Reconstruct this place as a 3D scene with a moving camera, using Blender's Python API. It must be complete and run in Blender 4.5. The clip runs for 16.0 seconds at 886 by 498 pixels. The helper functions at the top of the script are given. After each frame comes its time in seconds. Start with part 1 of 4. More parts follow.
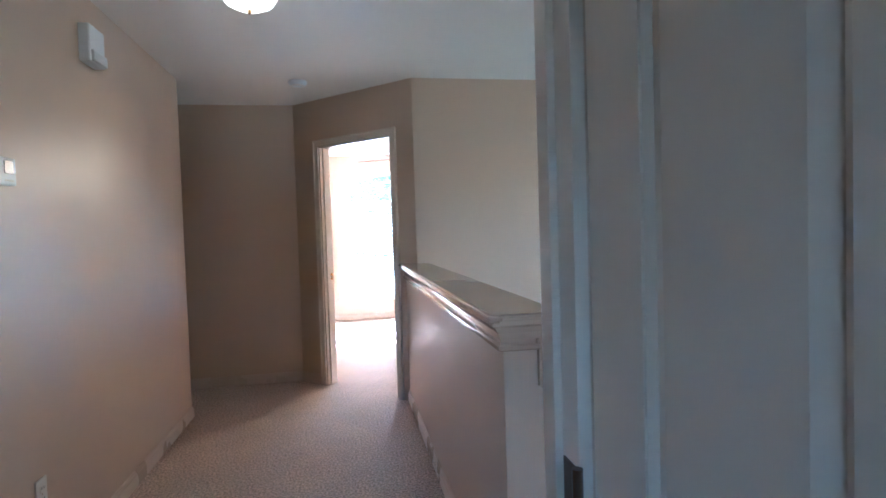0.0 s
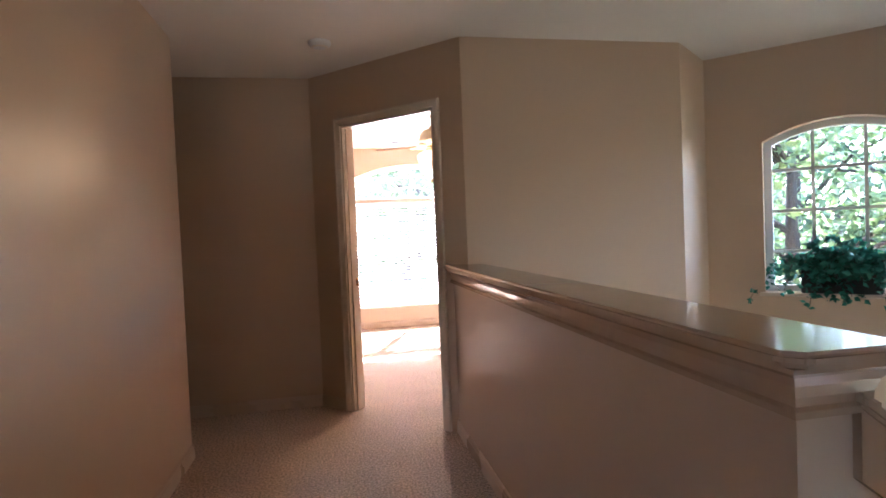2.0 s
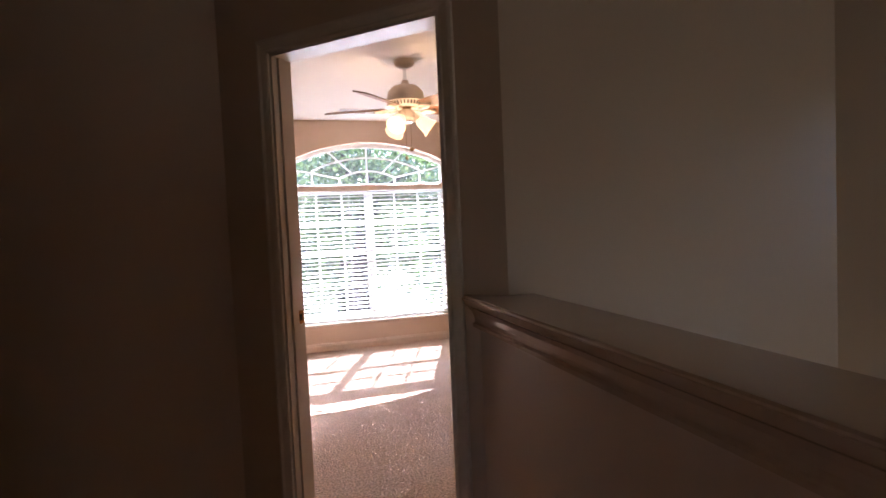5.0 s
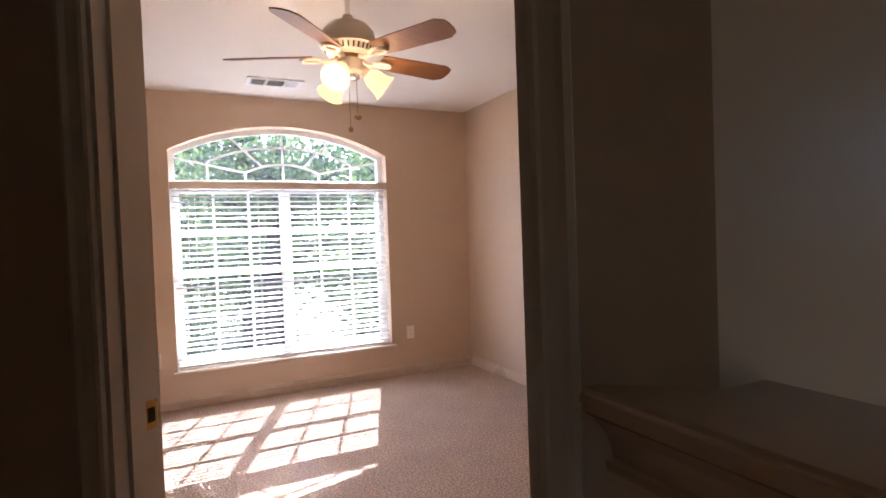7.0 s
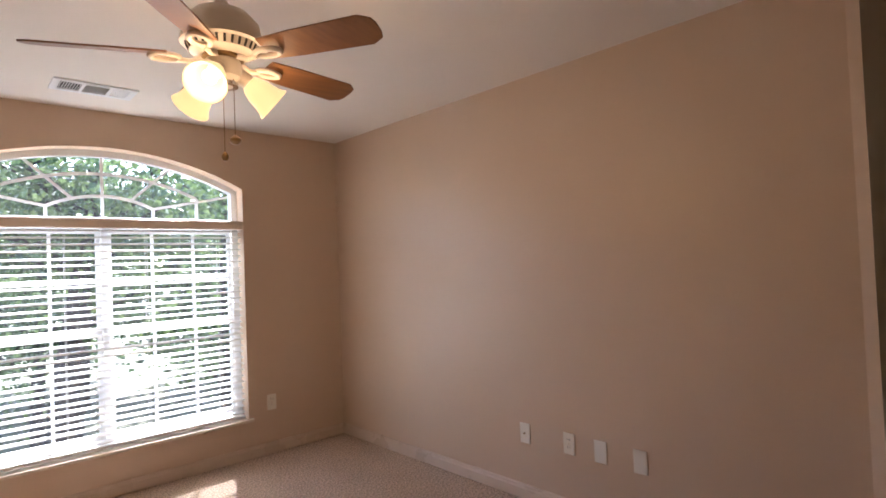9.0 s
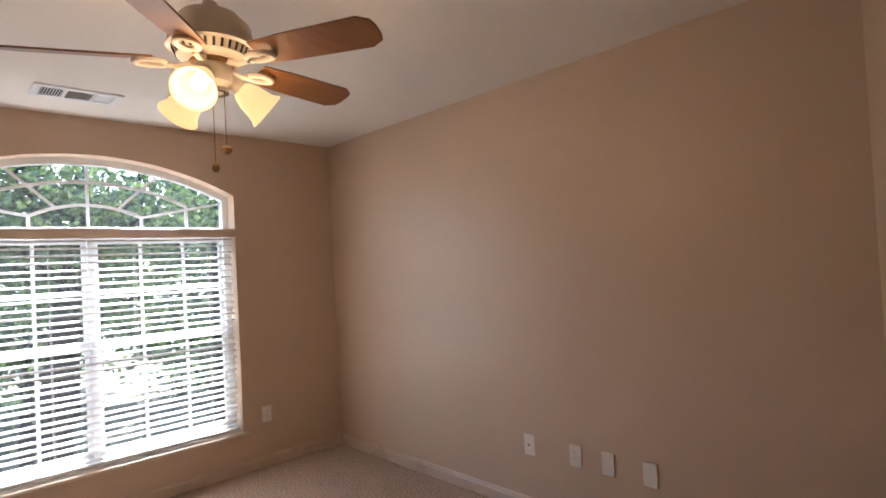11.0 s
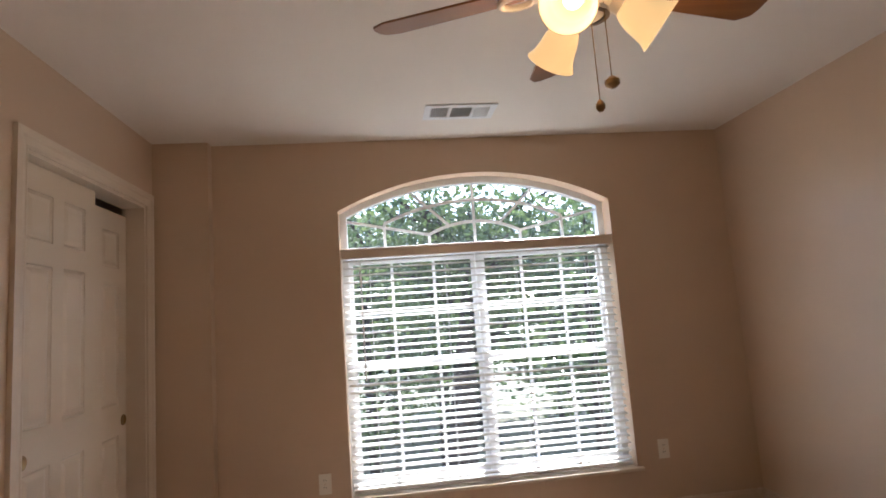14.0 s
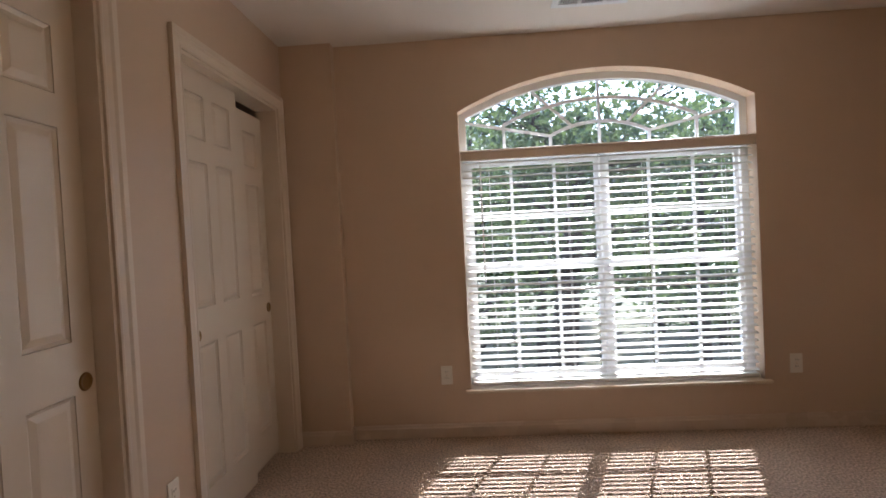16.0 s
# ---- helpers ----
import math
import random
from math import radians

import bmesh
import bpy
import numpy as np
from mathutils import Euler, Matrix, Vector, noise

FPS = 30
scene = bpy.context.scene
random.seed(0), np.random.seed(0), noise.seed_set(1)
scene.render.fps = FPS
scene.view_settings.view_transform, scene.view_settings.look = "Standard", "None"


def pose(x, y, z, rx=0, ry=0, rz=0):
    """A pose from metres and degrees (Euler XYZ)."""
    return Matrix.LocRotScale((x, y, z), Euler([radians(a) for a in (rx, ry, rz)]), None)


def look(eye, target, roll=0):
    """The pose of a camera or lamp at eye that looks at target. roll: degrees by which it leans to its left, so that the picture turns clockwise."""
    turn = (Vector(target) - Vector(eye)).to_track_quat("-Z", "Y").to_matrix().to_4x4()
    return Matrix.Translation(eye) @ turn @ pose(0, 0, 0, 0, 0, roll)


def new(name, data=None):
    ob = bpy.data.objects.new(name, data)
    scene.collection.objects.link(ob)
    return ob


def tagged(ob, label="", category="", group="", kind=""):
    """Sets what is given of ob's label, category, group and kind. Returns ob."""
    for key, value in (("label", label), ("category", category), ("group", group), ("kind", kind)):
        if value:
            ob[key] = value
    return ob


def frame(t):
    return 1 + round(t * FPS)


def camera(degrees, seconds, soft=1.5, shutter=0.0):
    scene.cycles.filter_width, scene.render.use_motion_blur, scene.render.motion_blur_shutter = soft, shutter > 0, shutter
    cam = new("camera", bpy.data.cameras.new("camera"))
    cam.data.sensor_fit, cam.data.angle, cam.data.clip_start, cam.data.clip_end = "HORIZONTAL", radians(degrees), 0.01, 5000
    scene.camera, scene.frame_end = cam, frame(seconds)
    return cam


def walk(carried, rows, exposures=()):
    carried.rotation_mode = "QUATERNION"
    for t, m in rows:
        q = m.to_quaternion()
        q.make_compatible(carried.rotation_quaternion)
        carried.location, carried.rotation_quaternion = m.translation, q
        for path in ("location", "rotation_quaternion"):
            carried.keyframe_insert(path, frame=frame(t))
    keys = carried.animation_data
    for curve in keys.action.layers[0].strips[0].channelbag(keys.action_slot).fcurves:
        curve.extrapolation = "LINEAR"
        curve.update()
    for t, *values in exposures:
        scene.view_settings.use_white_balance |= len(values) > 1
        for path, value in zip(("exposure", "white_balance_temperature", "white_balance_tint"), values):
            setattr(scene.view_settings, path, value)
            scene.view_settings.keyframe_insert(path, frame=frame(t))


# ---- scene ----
cam = camera(78.0, 16.0, soft=1.7)
PATH = [
    (0, (-2.485, -8.273, 1.309), (-2.133, -6.306, 1.238), -1.80),
    (0.5, (-2.561, -8.068, 1.300), (-2.361, -6.079, 1.253), -1.69),
    (1, (-2.638, -7.834, 1.285), (-2.379, -5.851, 1.246), -1.76),
    (1.5, (-2.701, -7.632, 1.266), (-2.370, -5.660, 1.213), -1.90),
    (2, (-2.734, -7.458, 1.260), (-2.357, -5.494, 1.201), -2.38),
    (2.5, (-2.764, -7.223, 1.262), (-2.331, -5.272, 1.191), -2.35),
    (3, (-2.794, -6.980, 1.281), (-2.301, -5.044, 1.200), -2.37),
    (3.5, (-2.790, -6.725, 1.300), (-2.249, -4.803, 1.201), -2.52),
    (3.7, (-2.788, -6.623, 1.308), (-2.236, -4.704, 1.210), -2.62),
    (6, (-2.628, -5.302, 1.315), (-1.978, -3.413, 1.225), -1.71),
    (6.5, (-2.610, -5.004, 1.266), (-1.853, -3.154, 1.204), -1.46),
    (7, (-2.552, -4.660, 1.264), (-1.673, -2.865, 1.214), -2.09),
    (7.5, (-2.563, -4.367, 1.298), (-1.554, -2.640, 1.280), -1.78),
    (8, (-2.534, -4.182, 1.317), (-1.396, -2.538, 1.346), -1.45),
    (8.5, (-2.524, -4.065, 1.363), (-1.242, -2.531, 1.410), -1.82),
    (8.7, (-2.514, -4.030, 1.375), (-1.182, -2.539, 1.427), -1.92),
    (10.8, (-2.479, -3.924, 1.439), (-1.071, -2.506, 1.486), -2.85),
    (11, (-2.467, -3.899, 1.439), (-1.086, -2.454, 1.486), -3.00),
    (11.5, (-2.427, -3.844, 1.414), (-1.127, -2.325, 1.477), -3.69),
    (12, (-2.451, -3.800, 1.379), (-1.238, -2.212, 1.466), -3.96),
    (12.5, (-2.461, -3.687, 1.354), (-1.367, -2.017, 1.466), -4.30),
    (13, (-2.399, -3.535, 1.337), (-1.533, -1.738, 1.486), -4.79),
    (13.5, (-2.330, -3.400, 1.301), (-1.792, -1.486, 1.518), -4.79),
    (14, (-2.340, -3.390, 1.303), (-2.103, -1.419, 1.547), -4.17),
    (14.5, (-2.406, -3.411, 1.312), (-2.389, -1.422, 1.518), -3.60),
    (15, (-2.452, -3.390, 1.303), (-2.551, -1.396, 1.425), -3.16),
    (15.5, (-2.481, -3.373, 1.280), (-2.614, -1.378, 1.317), -3.02),
    (16, (-2.500, -3.355, 1.250), (-2.621, -1.360, 1.200), -2.95),
]
EXPOSURES = [(0.0, 5.8, 4100, 8), (0.6, 5.75, 5000, 16), (1.5, 5.3, 5350, 20), (3.7, 4.8, 5600, 27), (5.8, 3.2, 5350, 22), (7.0, 3.2, 5450, 20), (8.2, 2.97, 5600, 17), (10.8, 2.62, 5600, 14), (12.5, 2.57, 5650, 13), (14.0, 2.2, 5650, 12), (16.0, 2.0, 5650, 12)]
walk(cam, [(t, look(eye, target, roll)) for t, eye, target, roll in PATH], EXPOSURES)

# ---- light ----
SUN_WAY = Vector((-0.37, -1.0, -1.0)).normalized()          # the way the sunlight travels
world = bpy.data.worlds.new("sky")
scene.world = world
world.use_nodes = True
sky_tex = world.node_tree.nodes.new("ShaderNodeTexSky")
sky_tex.sky_type, sky_tex.sun_disc = "NISHITA", False
sky_tex.sun_elevation = math.asin(-SUN_WAY.z)
sky_tex.sun_rotation = math.atan2(-SUN_WAY.x, -SUN_WAY.y)
background = world.node_tree.nodes["Background"]
world.node_tree.links.new(sky_tex.outputs["Color"], background.inputs["Color"])
background.inputs["Strength"].default_value = 0.15
sun = new("sun", bpy.data.lights.new("sun", "SUN"))
sun.data.energy, sun.data.angle, sun.data.color = 4.0, radians(0.55), (1.0, 0.94, 0.85)
sun.rotation_euler = SUN_WAY.to_track_quat("-Z", "Y").to_euler()


def lamp(name, place, watts, color, radius):
    ob = new(name, bpy.data.lights.new(name, "POINT"))
    ob.data.energy, ob.data.color, ob.data.shadow_soft_size = watts, color, radius
    ob.location = place
    return ob


FAN_X, FAN_Y = -1.78, -2.16

# ---- materials ----


def nodes_of(name):
    m = bpy.data.materials.new(name)
    m.use_nodes = True
    return m, m.node_tree, m.node_tree.nodes["Principled BSDF"]


def surface(name, color, rough=0.6, var=0.08, big=1.5, fine=60.0, bump=0.15, dist=0.002, metal=0.0, fleck=0.0, gloss_var=0.08, sheen=0.0, grain=None):
    """A procedural surface with variation at two scales and a fine relief."""
    m, tree, bsdf = nodes_of(name)
    n, link = tree.nodes, tree.links.new
    coord = n.new("ShaderNodeTexCoord")
    place = coord.outputs["Object"]
    if grain:
        mapping = n.new("ShaderNodeMapping")
        mapping.inputs["Scale"].default_value = grain
        link(place, mapping.inputs["Vector"])
        place = mapping.outputs["Vector"]
    large, small = n.new("ShaderNodeTexNoise"), n.new("ShaderNodeTexNoise")
    large.inputs["Scale"].default_value, large.inputs["Detail"].default_value = big, 4
    small.inputs["Scale"].default_value, small.inputs["Detail"].default_value = fine, 3
    for tex in (large, small):
        link(place, tex.inputs["Vector"])
    ramp = n.new("ShaderNodeMapRange")
    ramp.inputs["To Min"].default_value, ramp.inputs["To Max"].default_value = 1 - var, 1 + var
    link(large.outputs["Fac"], ramp.inputs["Value"])
    shade = n.new("ShaderNodeMapRange")
    shade.inputs["From Min"].default_value, shade.inputs["From Max"].default_value = 0.3, 0.7
    shade.inputs["To Min"].default_value, shade.inputs["To Max"].default_value = 1 - fleck, 1 + fleck
    link(small.outputs["Fac"], shade.inputs["Value"])
    both = n.new("ShaderNodeMath")
    both.operation = "MULTIPLY"
    link(ramp.outputs[0], both.inputs[0]), link(shade.outputs[0], both.inputs[1])
    mix = n.new("ShaderNodeMix")
    mix.data_type, mix.blend_type = "RGBA", "MULTIPLY"
    mix.inputs["Factor"].default_value = 1.0
    mix.inputs[6].default_value = (*color, 1)
    link(both.outputs[0], mix.inputs[7])
    link(mix.outputs[2], bsdf.inputs["Base Color"])
    wear = n.new("ShaderNodeMapRange")
    wear.inputs["To Min"].default_value, wear.inputs["To Max"].default_value = max(0.02, rough - gloss_var), min(1, rough + gloss_var)
    link(large.outputs["Fac"], wear.inputs["Value"]), link(wear.outputs[0], bsdf.inputs["Roughness"])
    relief = n.new("ShaderNodeBump")
    relief.inputs["Strength"].default_value, relief.inputs["Distance"].default_value = bump, dist
    link(small.outputs["Fac"], relief.inputs["Height"]), link(relief.outputs[0], bsdf.inputs["Normal"])
    bsdf.inputs["Metallic"].default_value = metal
    bsdf.inputs["Sheen Weight"].default_value = sheen
    return m


def glass(name, tint=(1, 1, 1), rough=0.0, haze=0.0):
    m, tree, bsdf = nodes_of(name)
    bsdf.inputs["Base Color"].default_value = (*tint, 1)
    bsdf.inputs["Roughness"].default_value = rough
    bsdf.inputs["Transmission Weight"].default_value = 1.0
    bsdf.inputs["IOR"].default_value = 1.05
    # a translucent share that imitates the bright veil of glare over the view
    if haze:
        film, mix = tree.nodes.new("ShaderNodeBsdfTranslucent"), tree.nodes.new("ShaderNodeMixShader")
        film.inputs["Color"].default_value = (0.95, 0.97, 1.0, 1)
        mix.inputs["Fac"].default_value = haze
        tree.links.new(bsdf.outputs[0], mix.inputs[1]), tree.links.new(film.outputs[0], mix.inputs[2])
        tree.links.new(mix.outputs[0], tree.nodes["Material Output"].inputs["Surface"])
    return m


def glowing(name, color, strength, base=(0.9, 0.8, 0.6)):
    m, tree, bsdf = nodes_of(name)
    bsdf.inputs["Base Color"].default_value = (*base, 1)
    bsdf.inputs["Roughness"].default_value = 0.35
    bsdf.inputs["Emission Color"].default_value = (*color, 1)
    bsdf.inputs["Emission Strength"].default_value = strength
    return m


def leafy(name, dark, light, through_light=0.35):
    """Foliage: each leaf its own tone, with light shining through."""
    m, tree, bsdf = nodes_of(name)
    n, link = tree.nodes, tree.links.new
    geo, ramp = n.new("ShaderNodeNewGeometry"), n.new("ShaderNodeValToRGB")
    ramp.color_ramp.elements[0].color, ramp.color_ramp.elements[1].color = (*dark, 1), (*light, 1)
    link(geo.outputs["Random Per Island"], ramp.inputs["Fac"])
    link(ramp.outputs["Color"], bsdf.inputs["Base Color"])
    bsdf.inputs["Roughness"].default_value = 0.45
    trans, mix = n.new("ShaderNodeBsdfTranslucent"), n.new("ShaderNodeMixShader")
    link(ramp.outputs["Color"], trans.inputs["Color"])
    mix.inputs["Fac"].default_value = through_light
    link(bsdf.outputs[0], mix.inputs[1]), link(trans.outputs[0], mix.inputs[2])
    link(mix.outputs[0], n["Material Output"].inputs["Surface"])
    return m


WALL = surface("tan_wall_paint", (0.62, 0.465, 0.33), 0.385, 0.06, 0.9, 140, 0.12, 0.0012, gloss_var=0.05)
CEIL = surface("ceiling_paint", (0.82, 0.76, 0.68), 0.85, 0.05, 1.2, 90, 0.3, 0.003)
CARPET = surface("beige_carpet", (0.51, 0.375, 0.277), 0.95, 0.20, 4.0, 85, 1.0, 0.014, fleck=0.6, sheen=0.15)
BASE = surface("tan_trim_paint", (0.63, 0.50, 0.39), 0.28, 0.04, 2.5, 220, 0.05, 0.0006)
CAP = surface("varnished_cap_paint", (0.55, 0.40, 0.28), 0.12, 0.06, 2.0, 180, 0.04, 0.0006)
TRIM = surface("cream_trim_paint", (0.71, 0.60, 0.475), 0.32, 0.04, 2.5, 220, 0.05, 0.0006)
DOORS = surface("cream_door_paint", (0.70, 0.595, 0.465), 0.36, 0.04, 1.5, 200, 0.06, 0.0006)
WHITE = surface("white_vinyl", (0.82, 0.83, 0.83), 0.35, 0.03, 2.0, 150, 0.03, 0.0005)
SLAT = surface("white_blind_slat", (0.84, 0.83, 0.80), 0.4, 0.03, 3.0, 120, 0.05, 0.0006)
PLATE = surface("almond_plastic", (0.84, 0.79, 0.70), 0.35, 0.02, 6.0, 200, 0.02, 0.0004)
DARK = surface("dark_slot", (0.03, 0.025, 0.02), 0.6, 0.1, 8, 80, 0.05)
BRASS = surface("polished_brass", (0.66, 0.44, 0.16), 0.24, 0.12, 12, 120, 0.06, 0.0006, metal=1.0)
AGED = surface("aged_brass", (0.30, 0.19, 0.08), 0.38, 0.25, 20, 160, 0.1, 0.0006, metal=1.0)
CHROME = surface("chrome", (0.7, 0.7, 0.7), 0.15, 0.05, 12, 120, 0.03, 0.0004, metal=1.0)
FANWHITE = surface("fan_enamel", (0.66, 0.58, 0.48), 0.3, 0.03, 4, 160, 0.03, 0.0005)
WALNUT = surface("walnut_blade", (0.24, 0.105, 0.035), 0.36, 0.35, 3, 30, 0.06, 0.0008, grain=(1.0, 14.0, 14.0))
SHADE = glowing("lit_frosted_glass", (1.0, 0.63, 0.25), 0.17, (0.32, 0.21, 0.09))
BULB = glowing("bulb", (1.0, 0.80, 0.46), 0.9)
DOME = glowing("lit_dome_glass", (1.0, 0.74, 0.42), 0.055)
# the window's glare is put into the pane as a little translucence
PANE = glass("hazy_window_glass", (0.95, 0.97, 0.96), 0.0, 0.005)
CLEAR = glass("foyer_window_glass", (0.93, 0.97, 0.96), 0.0, 0.0)
EXTERIOR = surface("brick_render", (0.36, 0.24, 0.18), 0.8, 0.15, 3, 60, 0.4, 0.004)
GRASS = surface("dry_lawn", (0.105, 0.10, 0.055), 0.9, 0.35, 0.8, 25, 0.8, 0.03, fleck=0.4)
BARK = surface("bark", (0.035, 0.026, 0.019), 0.9, 0.35, 2.0, 18, 0.9, 0.03, fleck=0.3, grain=(3, 3, 0.6))
LEAF = leafy("tree_leaves", (0.038, 0.068, 0.026), (0.155, 0.205, 0.075), 0.4)
IVY = leafy("ivy_leaves", (0.01, 0.08, 0.055), (0.06, 0.30, 0.22), 0.45)
SOIL = surface("planter_dark", (0.02, 0.022, 0.02), 0.6, 0.2, 8, 60, 0.3)
VENTGREY = surface("vent_shadow", (0.05, 0.05, 0.055), 0.7, 0.1, 8, 60, 0.1)
SCREEN = surface("lcd", (0.10, 0.12, 0.10), 0.2, 0.05, 8, 60, 0.02)
BRONZE = surface("dark_bronze", (0.10, 0.055, 0.03), 0.35, 0.2, 12, 90, 0.1, metal=0.7)

# ---- mesh helpers ----
H = 2.44


def part(name, bm, material, parent=None, label="", smooth=False):
    """Links a bmesh as one mesh object, under a thing or a part."""
    bmesh.ops.recalc_face_normals(bm, faces=bm.faces)
    me = bpy.data.meshes.new(name)
    bm.to_mesh(me)
    bm.free()
    me.materials.append(material)
    if smooth:
        me.polygons.foreach_set("use_smooth", [True] * len(me.polygons))
        me.set_sharp_from_angle(angle=radians(40))
    ob = new(name, me)
    if parent:
        ob.parent = parent
        ob.matrix_parent_inverse = parent.matrix_basis.inverted()
    return tagged(ob, label) if label else ob


def base(name, place, label, category, group=""):
    ob = new(name)
    ob.empty_display_size = 0.1
    ob.location = place
    bpy.context.view_layer.update()
    return tagged(ob, label, category, group)


def shell(ob, label, category):
    return tagged(ob, label, category, kind="structure")


def box(bm, x0, x1, y0, y1, z0, z1, bevel=0.0, m=None):
    v = [bm.verts.new((x, y, z)) for z in (z0, z1) for y in (y0, y1) for x in (x0, x1)]
    faces = [bm.faces.new([v[i] for i in q]) for q in ((0, 2, 3, 1), (4, 5, 7, 6), (0, 1, 5, 4), (2, 6, 7, 3), (0, 4, 6, 2), (1, 3, 7, 5))]
    if bevel:
        edges = {e for f in faces for e in f.edges}
        out = bmesh.ops.bevel(bm, geom=list(edges), offset=bevel, segments=2, profile=0.5, affect="EDGES")
        v = list({q for f in out["faces"] for q in f.verts} | {q for q in v if q.is_valid})
    if m is not None:
        bmesh.ops.transform(bm, matrix=m, verts=v)
    return bm


def boxed(*a, **k):
    return box(bmesh.new(), *a, **k)


def prism(bm, pts, vec):
    """A solid swept from the outline pts along vec."""
    vec = Vector(vec)
    a = [bm.verts.new(p) for p in pts]
    b = [bm.verts.new(Vector(p) + vec) for p in pts]
    bm.faces.new(a), bm.faces.new(b[::-1])
    for i in range(len(a)):
        j = (i + 1) % len(a)
        bm.faces.new((a[i], b[i], b[j], a[j]))
    return bm


def lathe(bm, profile, segs=28, m=None):
    """A turned solid from (radius, height) pairs; closed where the radius is zero."""
    rings, made = [], []
    for r, z in profile:
        if r < 1e-5:
            rings.append([bm.verts.new((0, 0, z))])
        else:
            rings.append([bm.verts.new((r * math.cos(2 * math.pi * i / segs), r * math.sin(2 * math.pi * i / segs), z)) for i in range(segs)])
        made += rings[-1]
    for a, b in zip(rings, rings[1:]):
        for i in range(segs):
            j = (i + 1) % segs
            if len(a) == 1 and len(b) > 1:
                bm.faces.new((a[0], b[i], b[j]))
            elif len(b) == 1 and len(a) > 1:
                bm.faces.new((a[i], b[0], a[j]))
            elif len(a) > 1:
                bm.faces.new((a[i], b[i], b[j], a[j]))
    if m is not None:
        bmesh.ops.transform(bm, matrix=m, verts=made)
    return bm


def tube(bm, path, radius, segs=8):
    """A round bar along a path of points; radius may be a list."""
    pts = [Vector(p) for p in path]
    radii = radius if isinstance(radius, (list, tuple)) else [radius] * len(pts)
    rings = []
    for i, p in enumerate(pts):
        way = (pts[min(i + 1, len(pts) - 1)] - pts[max(i - 1, 0)]).normalized()
        side = way.orthogonal().normalized() if not rings else (last - way * last.dot(way)).normalized()
        last, up = side, way.cross(side)
        rings.append([bm.verts.new(p + float(radii[i]) * (math.cos(2 * math.pi * k / segs) * side + math.sin(2 * math.pi * k / segs) * up)) for k in range(segs)])
    for a, b in zip(rings, rings[1:]):
        for k in range(segs):
            bm.faces.new((a[k], a[(k + 1) % segs], b[(k + 1) % segs], b[k]))
    bm.faces.new(rings[0][::-1]), bm.faces.new(rings[-1])
    return bm


def arc_points(x0, x1, spring, rise, count=24):
    """Points of a segmental arch from (x0, spring) to (x1, spring)."""
    half = (x1 - x0) / 2
    r = (half * half + rise * rise) / (2 * rise)
    mid, low = (x0 + x1) / 2, spring + rise - r
    a = math.asin(half / r)
    return [(mid + r * math.sin(-a + 2 * a * i / count), low + r * math.cos(-a + 2 * a * i / count)) for i in range(count + 1)]


def arch_wall(name, x0, x1, y0, y1, z0, z1, wx0, wx1, sill, spring, rise, material):
    """A wall along x with an arched window opening through it."""
    bm = bmesh.new()
    dy = (0, y1 - y0, 0)
    prism(bm, [(x0, y0, z0), (wx0, y0, z0), (wx0, y0, z1), (x0, y0, z1)], dy)
    prism(bm, [(wx1, y0, z0), (x1, y0, z0), (x1, y0, z1), (wx1, y0, z1)], dy)
    prism(bm, [(wx0, y0, z0), (wx1, y0, z0), (wx1, y0, sill), (wx0, y0, sill)], dy)
    over = arc_points(wx0, wx1, spring, rise)
    for (xa, za), (xb, zb) in zip(over, over[1:]):
        prism(bm, [(xa, y0, za), (xb, y0, zb), (xb, y0, z1), (xa, y0, z1)], dy)
    bmesh.ops.remove_doubles(bm, verts=bm.verts, dist=1e-5)
    return part(name, bm, material)


def wall_between(name, a, b, thick, openings=(), z0=0.0, z1=H, material=None):
    """A wall from a to b in plan, its body on the left of that way, with openings (from, to, bottom, top) along it."""
    a, b = Vector((*a, 0)), Vector((*b, 0))
    way = (b - a).normalized()
    left = Vector((-way.y, way.x, 0)) * thick
    length = (b - a).length
    bm = bmesh.new()

    def block(s0, s1, lo, hi):
        if s1 - s0 > 1e-4 and hi - lo > 1e-4:
            p, q = a + way * s0, a + way * s1
            prism(bm, [(p.x, p.y, lo), (q.x, q.y, lo), (q.x, q.y, hi), (p.x, p.y, hi)], left)

    at = 0.0
    for s0, s1, lo, hi in sorted(openings):
        block(at, s0, z0, z1), block(s0, s1, z0, lo), block(s0, s1, hi, z1)
        at = s1
    block(at, length, z0, z1)
    bmesh.ops.remove_doubles(bm, verts=bm.verts, dist=1e-5)
    return part(name, bm, material or WALL)


# ---- the setting ----
# bedroom, x from the closet wall to the plain wall, y up to the window wall
XC, YS = -3.635, -4.09
WX0, WX1, SILL, SPRING, RISE = -2.573, -0.816, 0.29, 1.995, 0.215
shell(arch_wall("wall_window", -4.52, 0.14, 0.0, 0.24, -3.0, H + 0.3, WX0, WX1, SILL, SPRING, RISE, WALL), "tan painted window wall with an arched opening", "wall")
shell(part("wall_jog", boxed(XC, -3.318, -0.075, -0.001, 0, H), WALL), "shallow tan pilaster in the room's corner", "wall")
shell(part("wall_plain", boxed(0.0, 0.14, -3.78, 0.0, -3.0, H), WALL), "plain tan painted bedroom wall", "wall")
shell(wall_between("wall_closet", (XC, 0.0), (XC, -3.16), -0.12, [(0.165, 1.235, 0, 2.05), (1.705, 2.90, 0, 2.05)]), "tan bedroom wall with closet openings", "wall")
shell(part("wall_closet_back", boxed(-4.52, -4.40, -3.16, 0.0, 0, H), WALL), "plain wall at the back of the closets", "wall")
